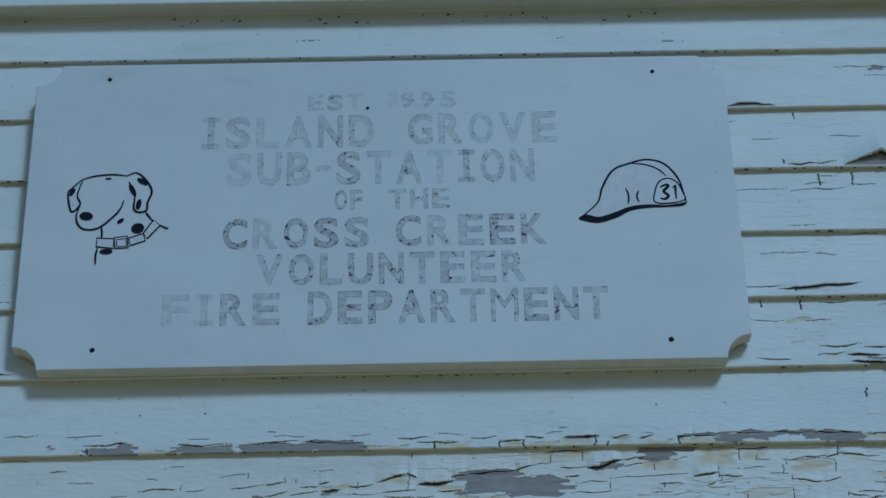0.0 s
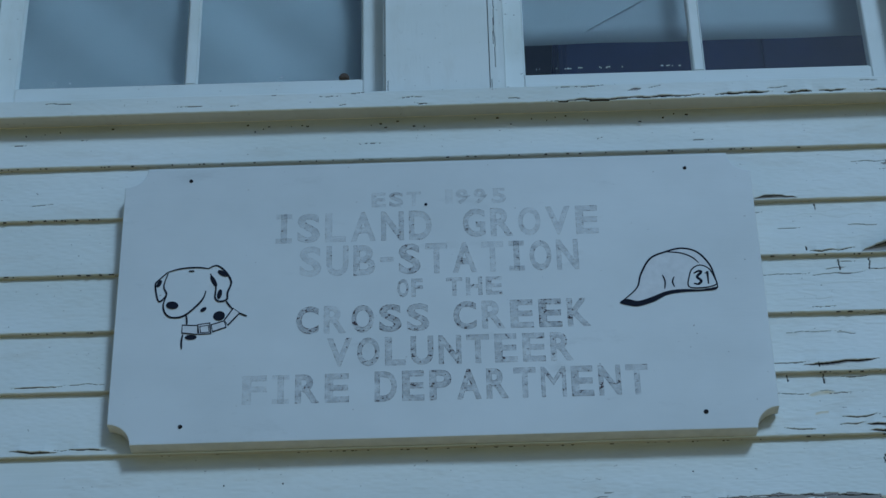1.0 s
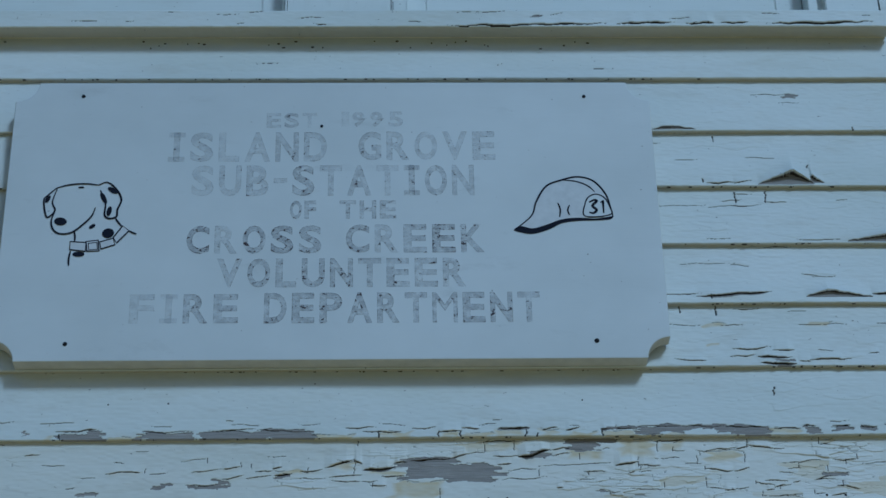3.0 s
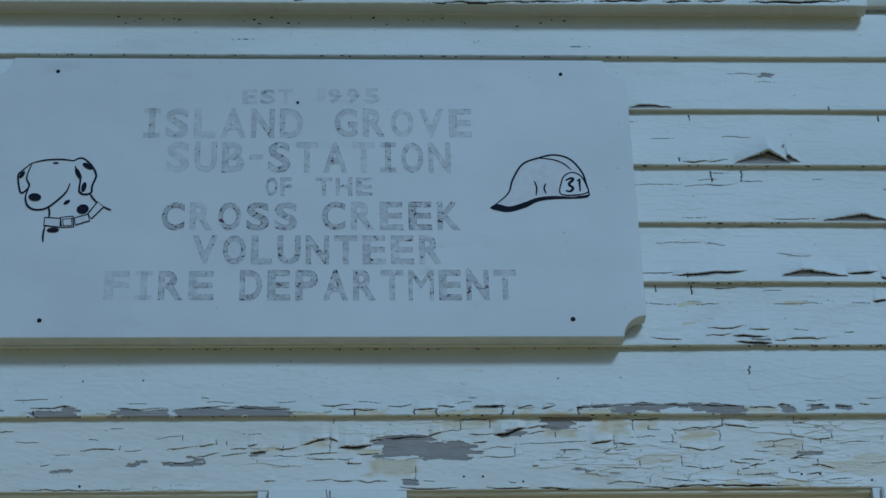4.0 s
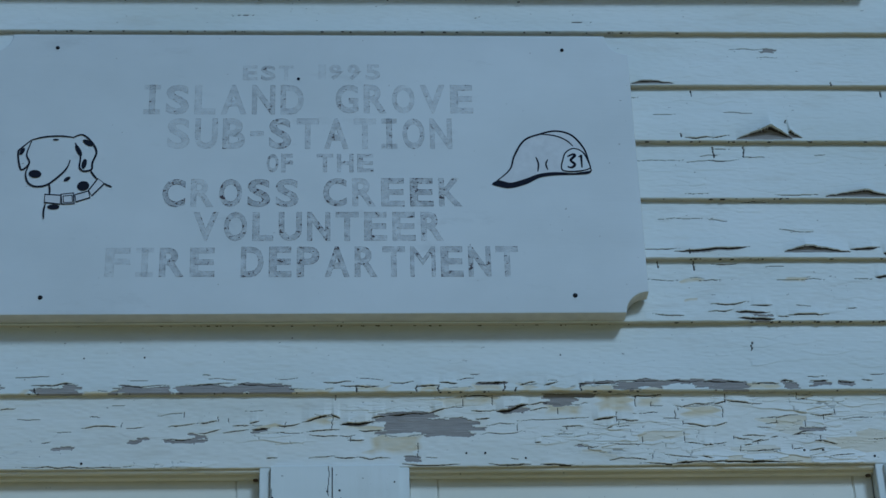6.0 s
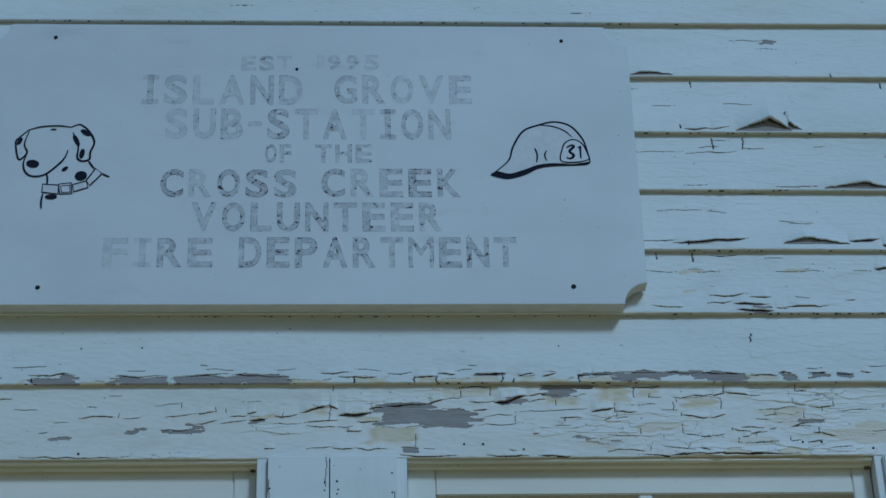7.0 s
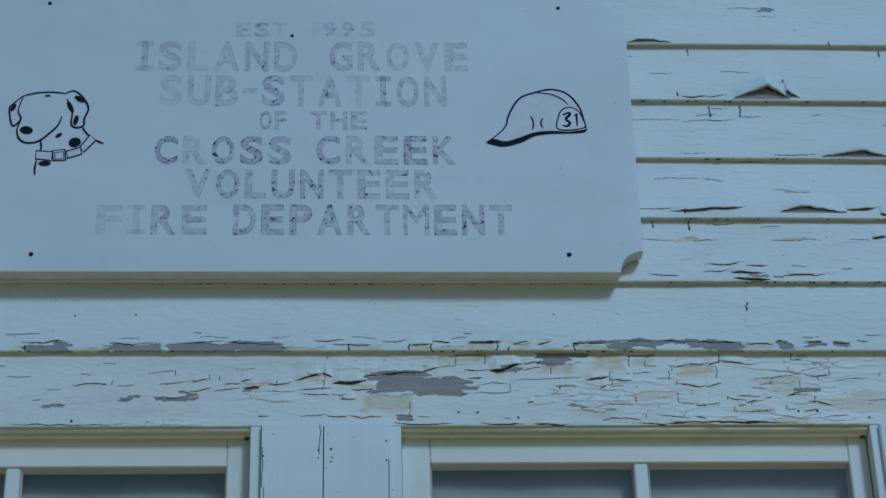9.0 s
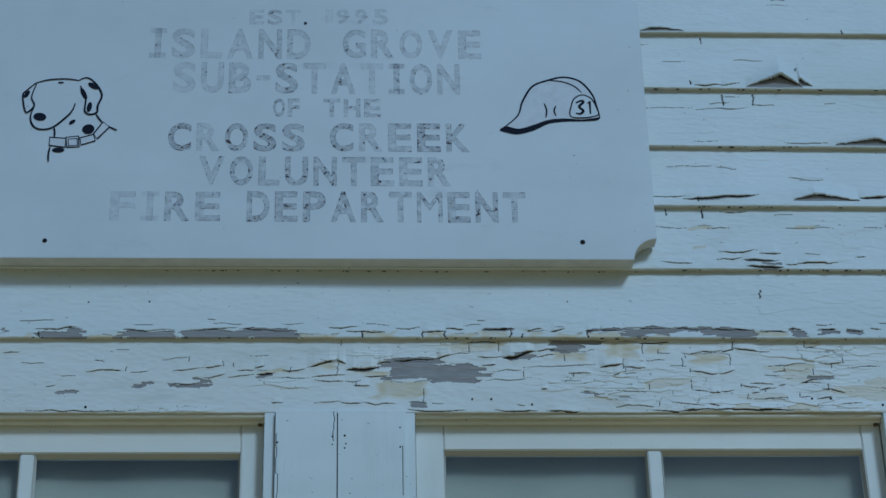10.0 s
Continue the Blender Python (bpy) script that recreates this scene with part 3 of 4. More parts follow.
HEAD_SCUFFS = [
    (0.099, 0.191, 2.9400, 2.9770), (0.271, 0.325, 3.0340, 3.0540), (0.421, 0.489, 3.0120, 3.0350), (-0.004, 0.040, 2.9950, 3.0140),
    (0.057, 0.130, 2.9860, 2.9970), (0.501, 0.568, 3.0150, 3.0540), (0.576, 0.622, 3.0310, 3.0510), (-0.099, -0.055, 2.9880, 2.9990),
    (0.130, 0.199, 2.9600, 2.9750), (0.659, 0.726, 3.0040, 3.0300), (0.858, 0.889, 3.0460, 3.0550)]
LOW_SCUFFS = [
    (0.082, 0.143, 3.0530, 3.0680), (0.188, 0.224, 3.0530, 3.0690), (0.225, 0.285, 3.0530, 3.0660), (0.289, 0.345, 3.0530, 3.0710),
    (0.368, 0.401, 3.0530, 3.0700), (0.418, 0.468, 3.0530, 3.0660), (0.477, 0.544, 3.0530, 3.0690), (0.767, 0.833, 3.0540, 3.0680),
    (-0.036, 0.042, 3.0520, 3.0630), (-0.388, -0.324, 3.0520, 3.0640), (-0.494, -0.476, 3.0520, 3.0670), (0.543, 0.618, 3.0530, 3.0620)]
HEAD_TICKS = [
    (-0.325, 2.9960, 3.0060), (-0.158, 3.0050, 3.0150), (0.040, 2.9910, 3.0200), (-0.042, 2.9920, 3.0050), (0.072, 2.9660, 2.9740), (0.188, 2.9350, 2.9620),
    (0.269, 3.0330, 3.0530), (0.321, 3.0350, 3.0520), (0.436, 3.0160, 3.0280), (0.363, 2.9840, 2.9980), (0.538, 3.0010, 3.0200), (0.541, 2.9930, 3.0040),
    (0.450, 2.9850, 2.9930), (0.581, 2.9600, 2.9710), (0.596, 2.9280, 2.9370), (0.574, 3.0300, 3.0520), (0.601, 3.0310, 3.0400), (0.734, 3.0370, 3.0550),
    (0.648, 3.0220, 3.0310), (0.643, 3.0060, 3.0220), (0.727, 3.0080, 3.0290), (0.655, 2.9940, 3.0040), (0.655, 2.9620, 2.9800), (0.742, 2.9660, 2.9720),
    (0.752, 2.9420, 2.9530), (0.821, 2.9970, 3.0060), (0.862, 3.0440, 3.0590), (0.927, 3.0130, 3.0240), (0.905, 3.0030, 3.0130), (0.872, 2.9890, 3.0020)]
HEAD_TICKS_MORE = [
    (0.896, 2.9600, 2.9710), (0.844, 2.9460, 2.9540), (0.784, 2.9560, 2.9640), (0.046, 3.0450, 3.0560), (-0.216, 3.0140, 3.0240), (-0.140, 3.0030, 3.0120)]
LOW_TICKS = [
    (0.082, 3.0530, 3.0680), (0.188, 3.0530, 3.0700), (0.226, 3.0550, 3.0700), (0.343, 3.0550, 3.0730), (0.363, 3.0530, 3.0640), (0.477, 3.0530, 3.0690),
    (-0.477, 3.0520, 3.0690)]
MORE_LEFT = {4: [(-0.801, 3.338, -0.701, 3.34, 2, 1.5), (-0.701, 3.343, -0.62, 3.344, 0.8, 0.8)],
             5: [(-0.792, 3.207, -0.701, 3.202, 4, 2.5), (-0.681, 3.21, -0.611, 3.205, 3, 2)]}


def siding(name, x0, x1, z0, z1, **more):
    return weathered_board("siding_board", x0, x1, z0, z1 + 0.012, 0.0108, 0.0108, parent=wall, **more)


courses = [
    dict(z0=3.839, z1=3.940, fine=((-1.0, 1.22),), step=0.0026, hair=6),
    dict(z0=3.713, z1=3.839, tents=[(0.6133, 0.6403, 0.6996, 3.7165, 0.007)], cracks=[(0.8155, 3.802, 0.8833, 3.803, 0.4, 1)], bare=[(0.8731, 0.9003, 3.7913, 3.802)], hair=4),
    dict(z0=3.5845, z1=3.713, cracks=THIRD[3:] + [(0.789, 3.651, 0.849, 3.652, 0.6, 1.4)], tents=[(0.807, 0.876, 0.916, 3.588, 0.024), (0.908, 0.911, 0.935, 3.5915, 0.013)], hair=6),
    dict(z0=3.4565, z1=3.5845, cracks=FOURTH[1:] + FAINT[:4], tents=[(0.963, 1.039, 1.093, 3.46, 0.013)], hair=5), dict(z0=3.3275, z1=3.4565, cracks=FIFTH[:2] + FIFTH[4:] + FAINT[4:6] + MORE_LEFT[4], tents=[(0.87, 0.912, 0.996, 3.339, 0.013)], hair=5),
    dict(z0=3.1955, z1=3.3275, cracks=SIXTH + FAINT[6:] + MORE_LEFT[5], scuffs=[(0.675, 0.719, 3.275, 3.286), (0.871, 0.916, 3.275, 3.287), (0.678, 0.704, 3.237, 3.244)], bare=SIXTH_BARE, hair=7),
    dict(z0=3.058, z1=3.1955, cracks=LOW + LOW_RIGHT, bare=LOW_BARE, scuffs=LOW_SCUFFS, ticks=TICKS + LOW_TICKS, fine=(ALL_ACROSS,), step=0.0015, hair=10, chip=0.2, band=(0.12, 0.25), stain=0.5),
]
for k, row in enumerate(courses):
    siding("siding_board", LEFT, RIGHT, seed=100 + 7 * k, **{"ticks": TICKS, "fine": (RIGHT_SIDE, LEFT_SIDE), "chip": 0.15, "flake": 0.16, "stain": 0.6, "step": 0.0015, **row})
# plain courses past the windows, above and below
z = 3.968
while z < TOP - 0.05:
    for a, b in ((LEFT, -1.09), (1.10, RIGHT)) if z < 5.5 else ((LEFT, RIGHT),):
        siding("siding_board", a, b, z, min(z + 0.13, TOP - 0.012), seed=int(z * 100))
    z += 0.13
z = 3.056 - 0.13
while z > -0.05:
    for a, b in ((LEFT, -1.05), (1.13, RIGHT)) if z > 1.2 else ((LEFT, RIGHT),):
        siding("siding_board", a, b, z, z + 0.13, seed=int(z * 100) + 1)
    z -= 0.13

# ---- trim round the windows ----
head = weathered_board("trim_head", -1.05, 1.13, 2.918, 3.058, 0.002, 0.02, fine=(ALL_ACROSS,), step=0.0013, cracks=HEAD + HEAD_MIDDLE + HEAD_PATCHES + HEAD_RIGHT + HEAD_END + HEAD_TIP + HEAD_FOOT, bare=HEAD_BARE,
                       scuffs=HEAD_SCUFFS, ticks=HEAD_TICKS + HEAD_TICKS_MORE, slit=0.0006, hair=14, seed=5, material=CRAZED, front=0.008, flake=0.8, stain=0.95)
tagged(head, "white head board over the windows, its paint cracked and flaking to grey wood", "trim", kind="structure")


def plank_trim(name, pieces, z0, z1, label, splits=(), fine=None):
    """Upright boards side by side; splits are (x, z0, z1)."""
    ob = empty(name, (pieces[0][0] + pieces[-1][1]) / 2, 0, z0)
    for k, (a, b, front) in enumerate(pieces):
        if fine:
            lo, hi = fine
            keep(weathered_board("plank", a, b, lo, hi, 0.0, 0.03, fine=((a, b),), step=0.0012, ticks=splits, slit=0.0006, upright=True, seed=300 + k, material=TRIM_UP, front=front, mildew=2), ob)
            edges = box(a, b, front + 0.002, 0.04, z0, z1)
        else:
            edges = box(a, b, front, 0.04, z0, z1, 0.0018)
        keep(part("plank", edges, TRIM_UP), ob)
    return tagged(ob, label, "trim", kind="structure")


def nails(ob, places):
    for x, y, z, r in places:
        bm = bmesh.new()
        bmesh.ops.create_cone(bm, cap_ends=True, segments=10, radius1=r, radius2=r * 0.8, depth=0.0016, matrix=Matrix.Translation((x, y, z)) @ Matrix.Rotation(radians(90), 4, "X"))
        keep(part("nail", bm, IRON), ob)


post = plank_trim("trim_post", [(-0.065, 0.0390, -0.002), (0.0410, 0.1555, -0.003)], 1.33, 2.9165, "white painted boards between the paired lower windows",
                  [(-0.063, 2.80, 2.874), (-0.061, 2.70, 2.80), (0.034, 2.86, 2.915), (0.15, 2.76, 2.85)], (2.66, 2.916))
nails(post, [(0.0315, -0.0035, 2.868, 0.0018), (0.0525, -0.0045, 2.869, 0.0022), (0.0545, -0.0045, 2.854, 0.0015), (0.0525, -0.0045, 2.846, 0.0016), (0.0315, -0.0035, 2.853, 0.0014),
             (0.1465, -0.0045, 2.884, 0.0016), (0.1465, -0.0045, 2.848, 0.0018), (-0.0615, -0.0035, 2.857, 0.0018)])
plank_trim("trim_post", [(-0.1, 0.1105, -0.002), (0.1125, 0.1285, 0.002)], 3.975, 5.5, "wide white board between the paired upper windows",
           [(0.1145, 4.0, 4.03), (0.124, 4.06, 4.5), (0.1215, 4.12, 4.19), (-0.096, 3.99, 4.03)], (3.976, 4.5))
plank_trim("trim_casing", [(0.988, 1.095, -0.003)], 3.975, 5.5, "white side casing of the upper windows")
plank_trim("trim_casing", [(-1.07, -0.945, -0.003)], 3.975, 5.5, "white side casing of the upper windows")
plank_trim("trim_casing", [(1.0, 1.13, -0.003)], 1.33, 2.9165, "white side casing of the lower windows")
plank_trim("trim_casing", [(-1.05, -0.904, -0.003)], 1.33, 2.9165, "white side casing of the lower windows")

SILL_CRACKS = [(0.218, 3.944, 0.545, 3.949, 3, 4), (0.555, 3.947, 0.674, 3.951, 4, 4), (0.694, 3.948, 0.753, 3.951, 4, 4), (0.763, 3.948, 0.822, 3.951, 3, 4), (0.852, 3.948, 1.07, 3.953, 4, 5)]
SILL_CUTS = [(-0.791, 3.972, -0.712, 3.973, 0.8, 1), (-0.346, 3.977, -0.296, 3.978, 0.8, 1), (-0.177, 3.978, -0.118, 3.98, 1, 1.2), (0.238, 3.975, 0.337, 3.978, 1, 1.2)]
sill = empty("trim_sill", 0, 0, 3.942)
keep(weathered_board("sill_nosing", -1.12, 1.104, 3.942, 3.981, 0.0, 0.029, fine=((-1.0, 1.104),), step=0.002, cracks=SILL_CRACKS + SILL_CUTS,
                     bare=[(0.385, 0.405, 3.963, 3.969)], hair=14, seed=77, material=TRIM, front=-0.032, mildew=2), sill)
bm = box(-1.118, 1.102, -0.0285, 0.0215, 3.9445, 3.979)
for v in bm.verts:
    if v.co.z > 3.95 and v.co.y > 0:
        v.co.z += 0.013
keep(part("sill_body", bm, UNDERSIDE_CREAM), sill)
tagged(sill, "long white painted wooden sill under the upper windows, its lower edge peeling", "sill", kind="structure")
low_sill = part("trim_sill", box(-1.08, 1.16, -0.05, 0.0215, 1.29, 1.335, 0.004), TRIM)
tagged(low_sill, "white painted sill under the lower windows", "sill", kind="structure")


# ---- windows ----
def window(name, hole, y, muntin, label, shade, sash_cut):
    """A double-hung window: frame, two sashes of two tall panes with putty rabbets, glass, and a cloth shade behind it."""
    x0, x1, z0, z1 = hole
    left, right, meet, cx = muntin
    win = empty(name, (x0 + x1) / 2, y, z0)
    add = lambda nm, bm, m, lab="": keep(part(nm, bm, m, None, lab), win)
    # frame: jambs, head with a stepped moulding
    add("jamb", box(x0 - 0.016, x0 + 0.002, 0.006, y - 0.0005, z0, z1, 0.001), TRIM_UP)
    add("jamb", box(x1 - 0.002, x1 + 0.016, 0.006, y - 0.0005, z0, z1, 0.001), TRIM_UP)
    add("window_frame", add_box(add_box(bmesh.new(), x0 + 0.0025, x1 - 0.0025, 0.0125, 0.5 * y + 0.004, z1 - 0.005, z1 + 0.001, 0.001),
        x0 + 0.0025, x1 - 0.0025, 0.5 * y + 0.0045, y - 0.0006, z1 - 0.010, z1 + 0.001, 0.001), UNDERSIDE_CREAM)
    add("stop", add_box(add_box(bmesh.new(), x0 - 0.004, x0 + 0.006, y + 0.079, DEEP, z0, z1), x1 - 0.006, x1 + 0.004, y + 0.079, DEEP, z0, z1), TRIM)
    mid = (z0 + z1) / 2
    for k, (lo, hi, back) in enumerate(((z0, mid + 0.02, 0.0), (mid - 0.02, z1 - 0.0035, 0.0))):
        yy = y + (0.042 if k == 0 and sash_cut == "top" else 0.042 if k == 1 and sash_cut == "bottom" else 0)
        rail_lo = meet if k == 0 and sash_cut == "bottom" else lo + 0.05
        rail_hi = meet if k == 1 and sash_cut == "top" else hi - 0.053
        wood = lambda nm, *b: keep(part(nm, box(*b, 0.002), (SASH if nm == "rail" else SASH_UP) if sash_cut == "top" else TRIM if nm == "rail" else TRIM_UP), win)
        wood("stile", x0 + 0.0025, left, yy, yy + 0.036, lo, hi)
        wood("stile", right, x1 - 0.0025, yy, yy + 0.036, lo, hi)
        wood("rail", left + 0.0005, right - 0.0005, yy + 0.0006, yy + 0.035, lo, rail_lo)
        wood("rail", left + 0.0005, right - 0.0005, yy + 0.0006, yy + 0.035, rail_hi, hi)
        bar, edge = (0.012, 0.006) if sash_cut == "top" else (0.0105, 0.004)
        wood("muntin", cx - bar, cx + bar, yy + 0.002, yy + 0.033, rail_lo + 0.0005, rail_hi - 0.0005)
        for a, b in ((left, cx - bar), (cx + bar, right)):
            for c, d in ((rail_lo, rail_hi),):
                # sloping putty round the pane
                bm = bmesh.new()
                ring = [[bm.verts.new((px, py, pz)) for px, pz in ((a + i, c + j), (b - i, c + j), (b - i, d - j), (a + i, d - j))]
                        for i, j, py in ((0.0003, 0.0003, yy + 0.0025), (0.004, edge, yy + 0.0118), (0.0003, 0.0003, yy + 0.0118))]
                for r in (0, 1):
                    for q in range(4):
                        bm.faces.new((ring[r][q], ring[r][(q + 1) % 4], ring[r + 1][(q + 1) % 4], ring[r + 1][q]))
                keep(part("putty", bm, BUTT if sash_cut == "top" else TRIM), win)
                pane = keep(part("pane", box(a + 0.0005, b - 0.0005, yy + 0.012, yy + 0.015, c + 0.0005, d - 0.0005), GLASS), win)
                pane.visible_shadow = False
    tagged(win, label, "window", kind="structure")
    return win


window("window_1", UP_1, 0.052, (-0.871, -0.150, 4.080, -0.5075), "white painted double-hung window with a pale shade behind dusty glass", None, "bottom")
window("window_2", UP_2, 0.052, (0.183, 0.899, 4.078, 0.545), "white painted double-hung window with its shade drawn almost to the sill", None, "bottom")
window("window_3", LOW_1, 0.037, (-0.847, -0.125, 2.855, -0.486), "white painted double-hung lower window with a greyish beige shade", None, "top")
window("window_4", LOW_2, 0.037, (0.222, 0.950, 2.860, 0.586), "white painted double-hung lower window with a greyish beige shade", None, "top")


def shade(x0, x1, y, z0, z1, material, label, fold=0.004, seed=1, slant=0.0):
    """A hanging cloth with soft folds and a thin hem."""
    bm = bmesh.new()
    n, m = 60, 24
    grid = []
    for j in range(m + 1):
        row = []
        for i in range(n + 1):
            x, z = x0 + (x1 - x0) * i / n, z0 + (z1 - z0) * j / m
            w = math.sin((x + slant * z) * 23 + seed) * fold + noise.noise((x * 3, z * 2.2, seed)) * fold * 2
            row.append(bm.verts.new((x, y + w, z)))
        grid.append(row)
    for j in range(m):
        for i in range(n):
            bm.faces.new((grid[j][i], grid[j][i + 1], grid[j + 1][i + 1], grid[j + 1][i]))
    bmesh.ops.solidify(bm, geom=bm.faces[:], thickness=0.0015)
    for f in bm.faces:
        f.smooth = True
    ob = mesh_object("window_shade", bm, material)
    return tagged(ob, label, "shade")


shade(-0.93, -0.10, 0.141, 4.0, 5.44, CLOTH_PALE, "pale cloth shade hanging behind the upper window", 0.007, 3, 0.9)
shade(0.14, 0.957, 0.141, 4.225, 5.44, CLOTH_PALE, "pale cloth shade drawn nearly down behind the upper window", 0.0012, 8, -0.7)
shade(-0.895, -0.083, 0.0775, 2.17, 2.9, CLOTH, "greyish beige cloth shade half drawn behind the lower window", 0.002, 4)
shade(0.171, 0.993, 0.0775, 2.17, 2.9, CLOTH, "greyish beige cloth shade half drawn behind the lower window", 0.0015, 6)

# ---- the sign ----
SX0, SX1, SZ0, SZ1, SY, THICK, SCOOP = -0.6085, 0.6085, 3.195, 3.804, -0.034, 0.0305, 0.043


def outline():
    pts = []
    for cx, cz, start in ((SX1, SZ0, 180), (SX1, SZ1, 270), (SX0, SZ1, 0), (SX0, SZ0, 90)):
        for k in range(9):
            a = radians(start - 90 * k / 8)
            pts.append((cx + SCOOP * math.cos(a), cz + SCOOP * math.sin(a)))
    return pts


sign = empty("sign_board", 0, SY + THICK, SZ0)
bm = bmesh.new()
ring = [bm.verts.new((x, SY, z)) for x, z in outline()]
front = bm.faces.new(ring)
moved = bmesh.ops.extrude_face_region(bm, geom=[front])["geom"]
for v in moved:
    if isinstance(v, bmesh.types.BMVert):
        v.co.y += THICK
bmesh.ops.recalc_face_normals(bm, faces=bm.faces[:])
board = part("panel", bm, SIGN)
board.data.materials.append(EDGE)
for f in board.data.polygons:
    f.material_index = 0 if abs(f.normal.y) > 0.5 else 1
soft = board.modifiers.new("soft_edge", "BEVEL")
soft.width, soft.segments, soft.limit_method, soft.angle_limit = 0.0018, 2, "ANGLE", radians(50)
keep(board, sign)
tagged(sign, "faded blue-white wooden sign with scooped corners screwed to the siding", "sign")

for x, z, r in ((-0.480, 3.772, 0.0042), (0.482, 3.770, 0.0040), (-0.475, 3.230, 0.0046), (0.475, 3.231, 0.0050)):
    bm = bmesh.new()
    bmesh.ops.create_cone(bm, cap_ends=True, segments=14, radius1=r, radius2=r * 0.7, depth=0.003, matrix=Matrix.Translation((x, SY - 0.0008, z)) @ Matrix.Rotation(radians(90), 4, "X"))
    keep(part("screw", bm, IRON, None, "dark screw head"), sign)

FLAT = SY - 0.0006


def glyph_mesh(ch, thicken):
    cu = bpy.data.curves.new("glyph", "FONT")
    cu.body, cu.offset, cu.resolution_u = ch, thicken, 4
    ob = bpy.data.objects.new("glyph", cu)
    scene.collection.objects.link(ob)
    bpy.context.view_layer.update()
    me = bpy.data.meshes.new_from_object(ob.evaluated_get(bpy.context.evaluated_depsgraph_get()))
    bpy.data.objects.remove(ob)
    # a narrow band along the strokes' edges, where more paint is left
    bm = bmesh.new()
    bm.from_mesh(me)
    bmesh.ops.remove_doubles(bm, verts=bm.verts[:], dist=1e-5)
    bmesh.ops.inset_region(bm, faces=bm.faces[:], thickness=0.02, use_boundary=True, use_even_offset=True)
    layer = bm.verts.layers.float.new("rim")
    for v in bm.verts:
        v[layer] = 1.0 if v.is_boundary else 0.0
    bm.to_mesh(me)
    bm.free()
    return me


GLYPHS = {}


def letter(ch, x0, x1, z0, z1, material, left_over=0.5, name="letter", thicken=0.028):
    """One painted letter, drawn to fill its box."""
    if ch not in GLYPHS:
        GLYPHS[ch] = glyph_mesh(ch, 0.0 if ch == "M" else thicken)
    me = GLYPHS[ch].copy()
    co = np.empty(len(me.vertices) * 3)
    me.vertices.foreach_get("co", co)
    co = co.reshape(-1, 3)
    lo, hi = co.min(0), co.max(0)
    fx, fz = (co[:, 0] - lo[0]) / (hi[0] - lo[0]), (co[:, 1] - lo[1]) / (hi[1] - lo[1])
    me.vertices.foreach_set("co", np.stack([x0 + fx * (x1 - x0), np.full(len(co), FLAT), z0 + fz * (z1 - z0)], 1).reshape(-1))
    if ch == "I":
        bm = bmesh.new()
        bm.from_mesh(me)
        w, h = x1 - x0, (z1 - z0) * 0.17
        for v in bm.verts:
            v.co.x = x0 + w * (0.32 + 0.36 * (v.co.x - x0) / w)
        for a in (z0, z1 - h):
            bm.faces.new([bm.verts.new((x, FLAT - 0.0001, z)) for x, z in ((x0, a), (x1, a), (x1, a + h), (x0, a + h))])
        bm.to_mesh(me)
        bm.free()
    me.materials.clear()
    me.materials.append(material)
    me.attributes.new("left_over", "FLOAT", "POINT").data.foreach_set("value", [left_over] * len(me.vertices))
    me.update()
    return tagged(keep(new(name, me), sign), "worn grey painted letter")


WIDE = {"I": 0.72, "1": 0.5, ".": 0.22, "-": 0.6, "M": 1.12, "L": 0.9, "A": 1.1, "V": 1.1}


def word(text, x0, x1, z0, z1, left_over, gap=0.24):
    """Letters side by side; left_over has a digit for each, from worn off (0) to strong (9)."""
    total = sum(WIDE.get(c, 1) for c in text) + gap * (len(text) - 1)
    unit, x = (x1 - x0) / total, x0
    for c, strong in zip(text, left_over):
        w, h = WIDE.get(c, 1) * unit, z1 - z0
        lo, hi = {".": (z0, z0 + 0.2 * h), "-": (z0 + 0.42 * h, z0 + 0.58 * h)}.get(c, (z0, z1))
        letter(c, x, x + w, lo, hi, INK if c == "." else LETTER, int(strong) / 10)
        x += w + gap * unit


word("EST.", -0.1280, -0.0203, 3.6978, 3.7316, "4539")
word("1995", 0.0147, 0.1317, 3.6998, 3.7346, "2444")
word("ISLAND", -0.3120, -0.0130, 3.6200, 3.6868, "443454")
word("GROVE", 0.0470, 0.3060, 3.6230, 3.6878, "54444")
word("SUB-STATION", -0.2650, 0.2640, 3.5430, 3.6110, "34446453555")
word("OF", -0.0800, -0.0320, 3.4920, 3.5320, "65")
word("THE", 0.0120, 0.1170, 3.4920, 3.5320, "565")
word("CROSS", -0.2690, -0.0210, 3.4170, 3.4770, "84776")
word("CREEK", 0.0240, 0.2790, 3.4180, 3.4790, "74576")
word("VOLUNTEER", -0.2110, 0.2430, 3.3450, 3.4060, "465665555")
word("FIRE", -0.3650, -0.1700, 3.2710, 3.3310, "3365")
word("DEPARTMENT", -0.1230, 0.3760, 3.2700, 3.3330, "6666656665")


# ---- the two painted emblems: strokes and fills in a drawing frame of millimetres ----
def smooth(pts, closed=False, n=7):
    out, m = [], len(pts)
    for i in range(m if closed else m - 1):
        p = [Vector(pts[(i + k) % m]) if closed else Vector(pts[min(max(i + k, 0), m - 1)]) for k in (-1, 0, 1, 2)]
        for k in range(n):
            t = k / n
            out.append(0.5 * (2 * p[1] + (p[2] - p[0]) * t + (2 * p[0] - 5 * p[1] + 4 * p[2] - p[3]) * t * t + (3 * p[1] - p[0] - 3 * p[2] + p[3]) * t ** 3))
    return out if closed else out + [Vector(pts[-1])]


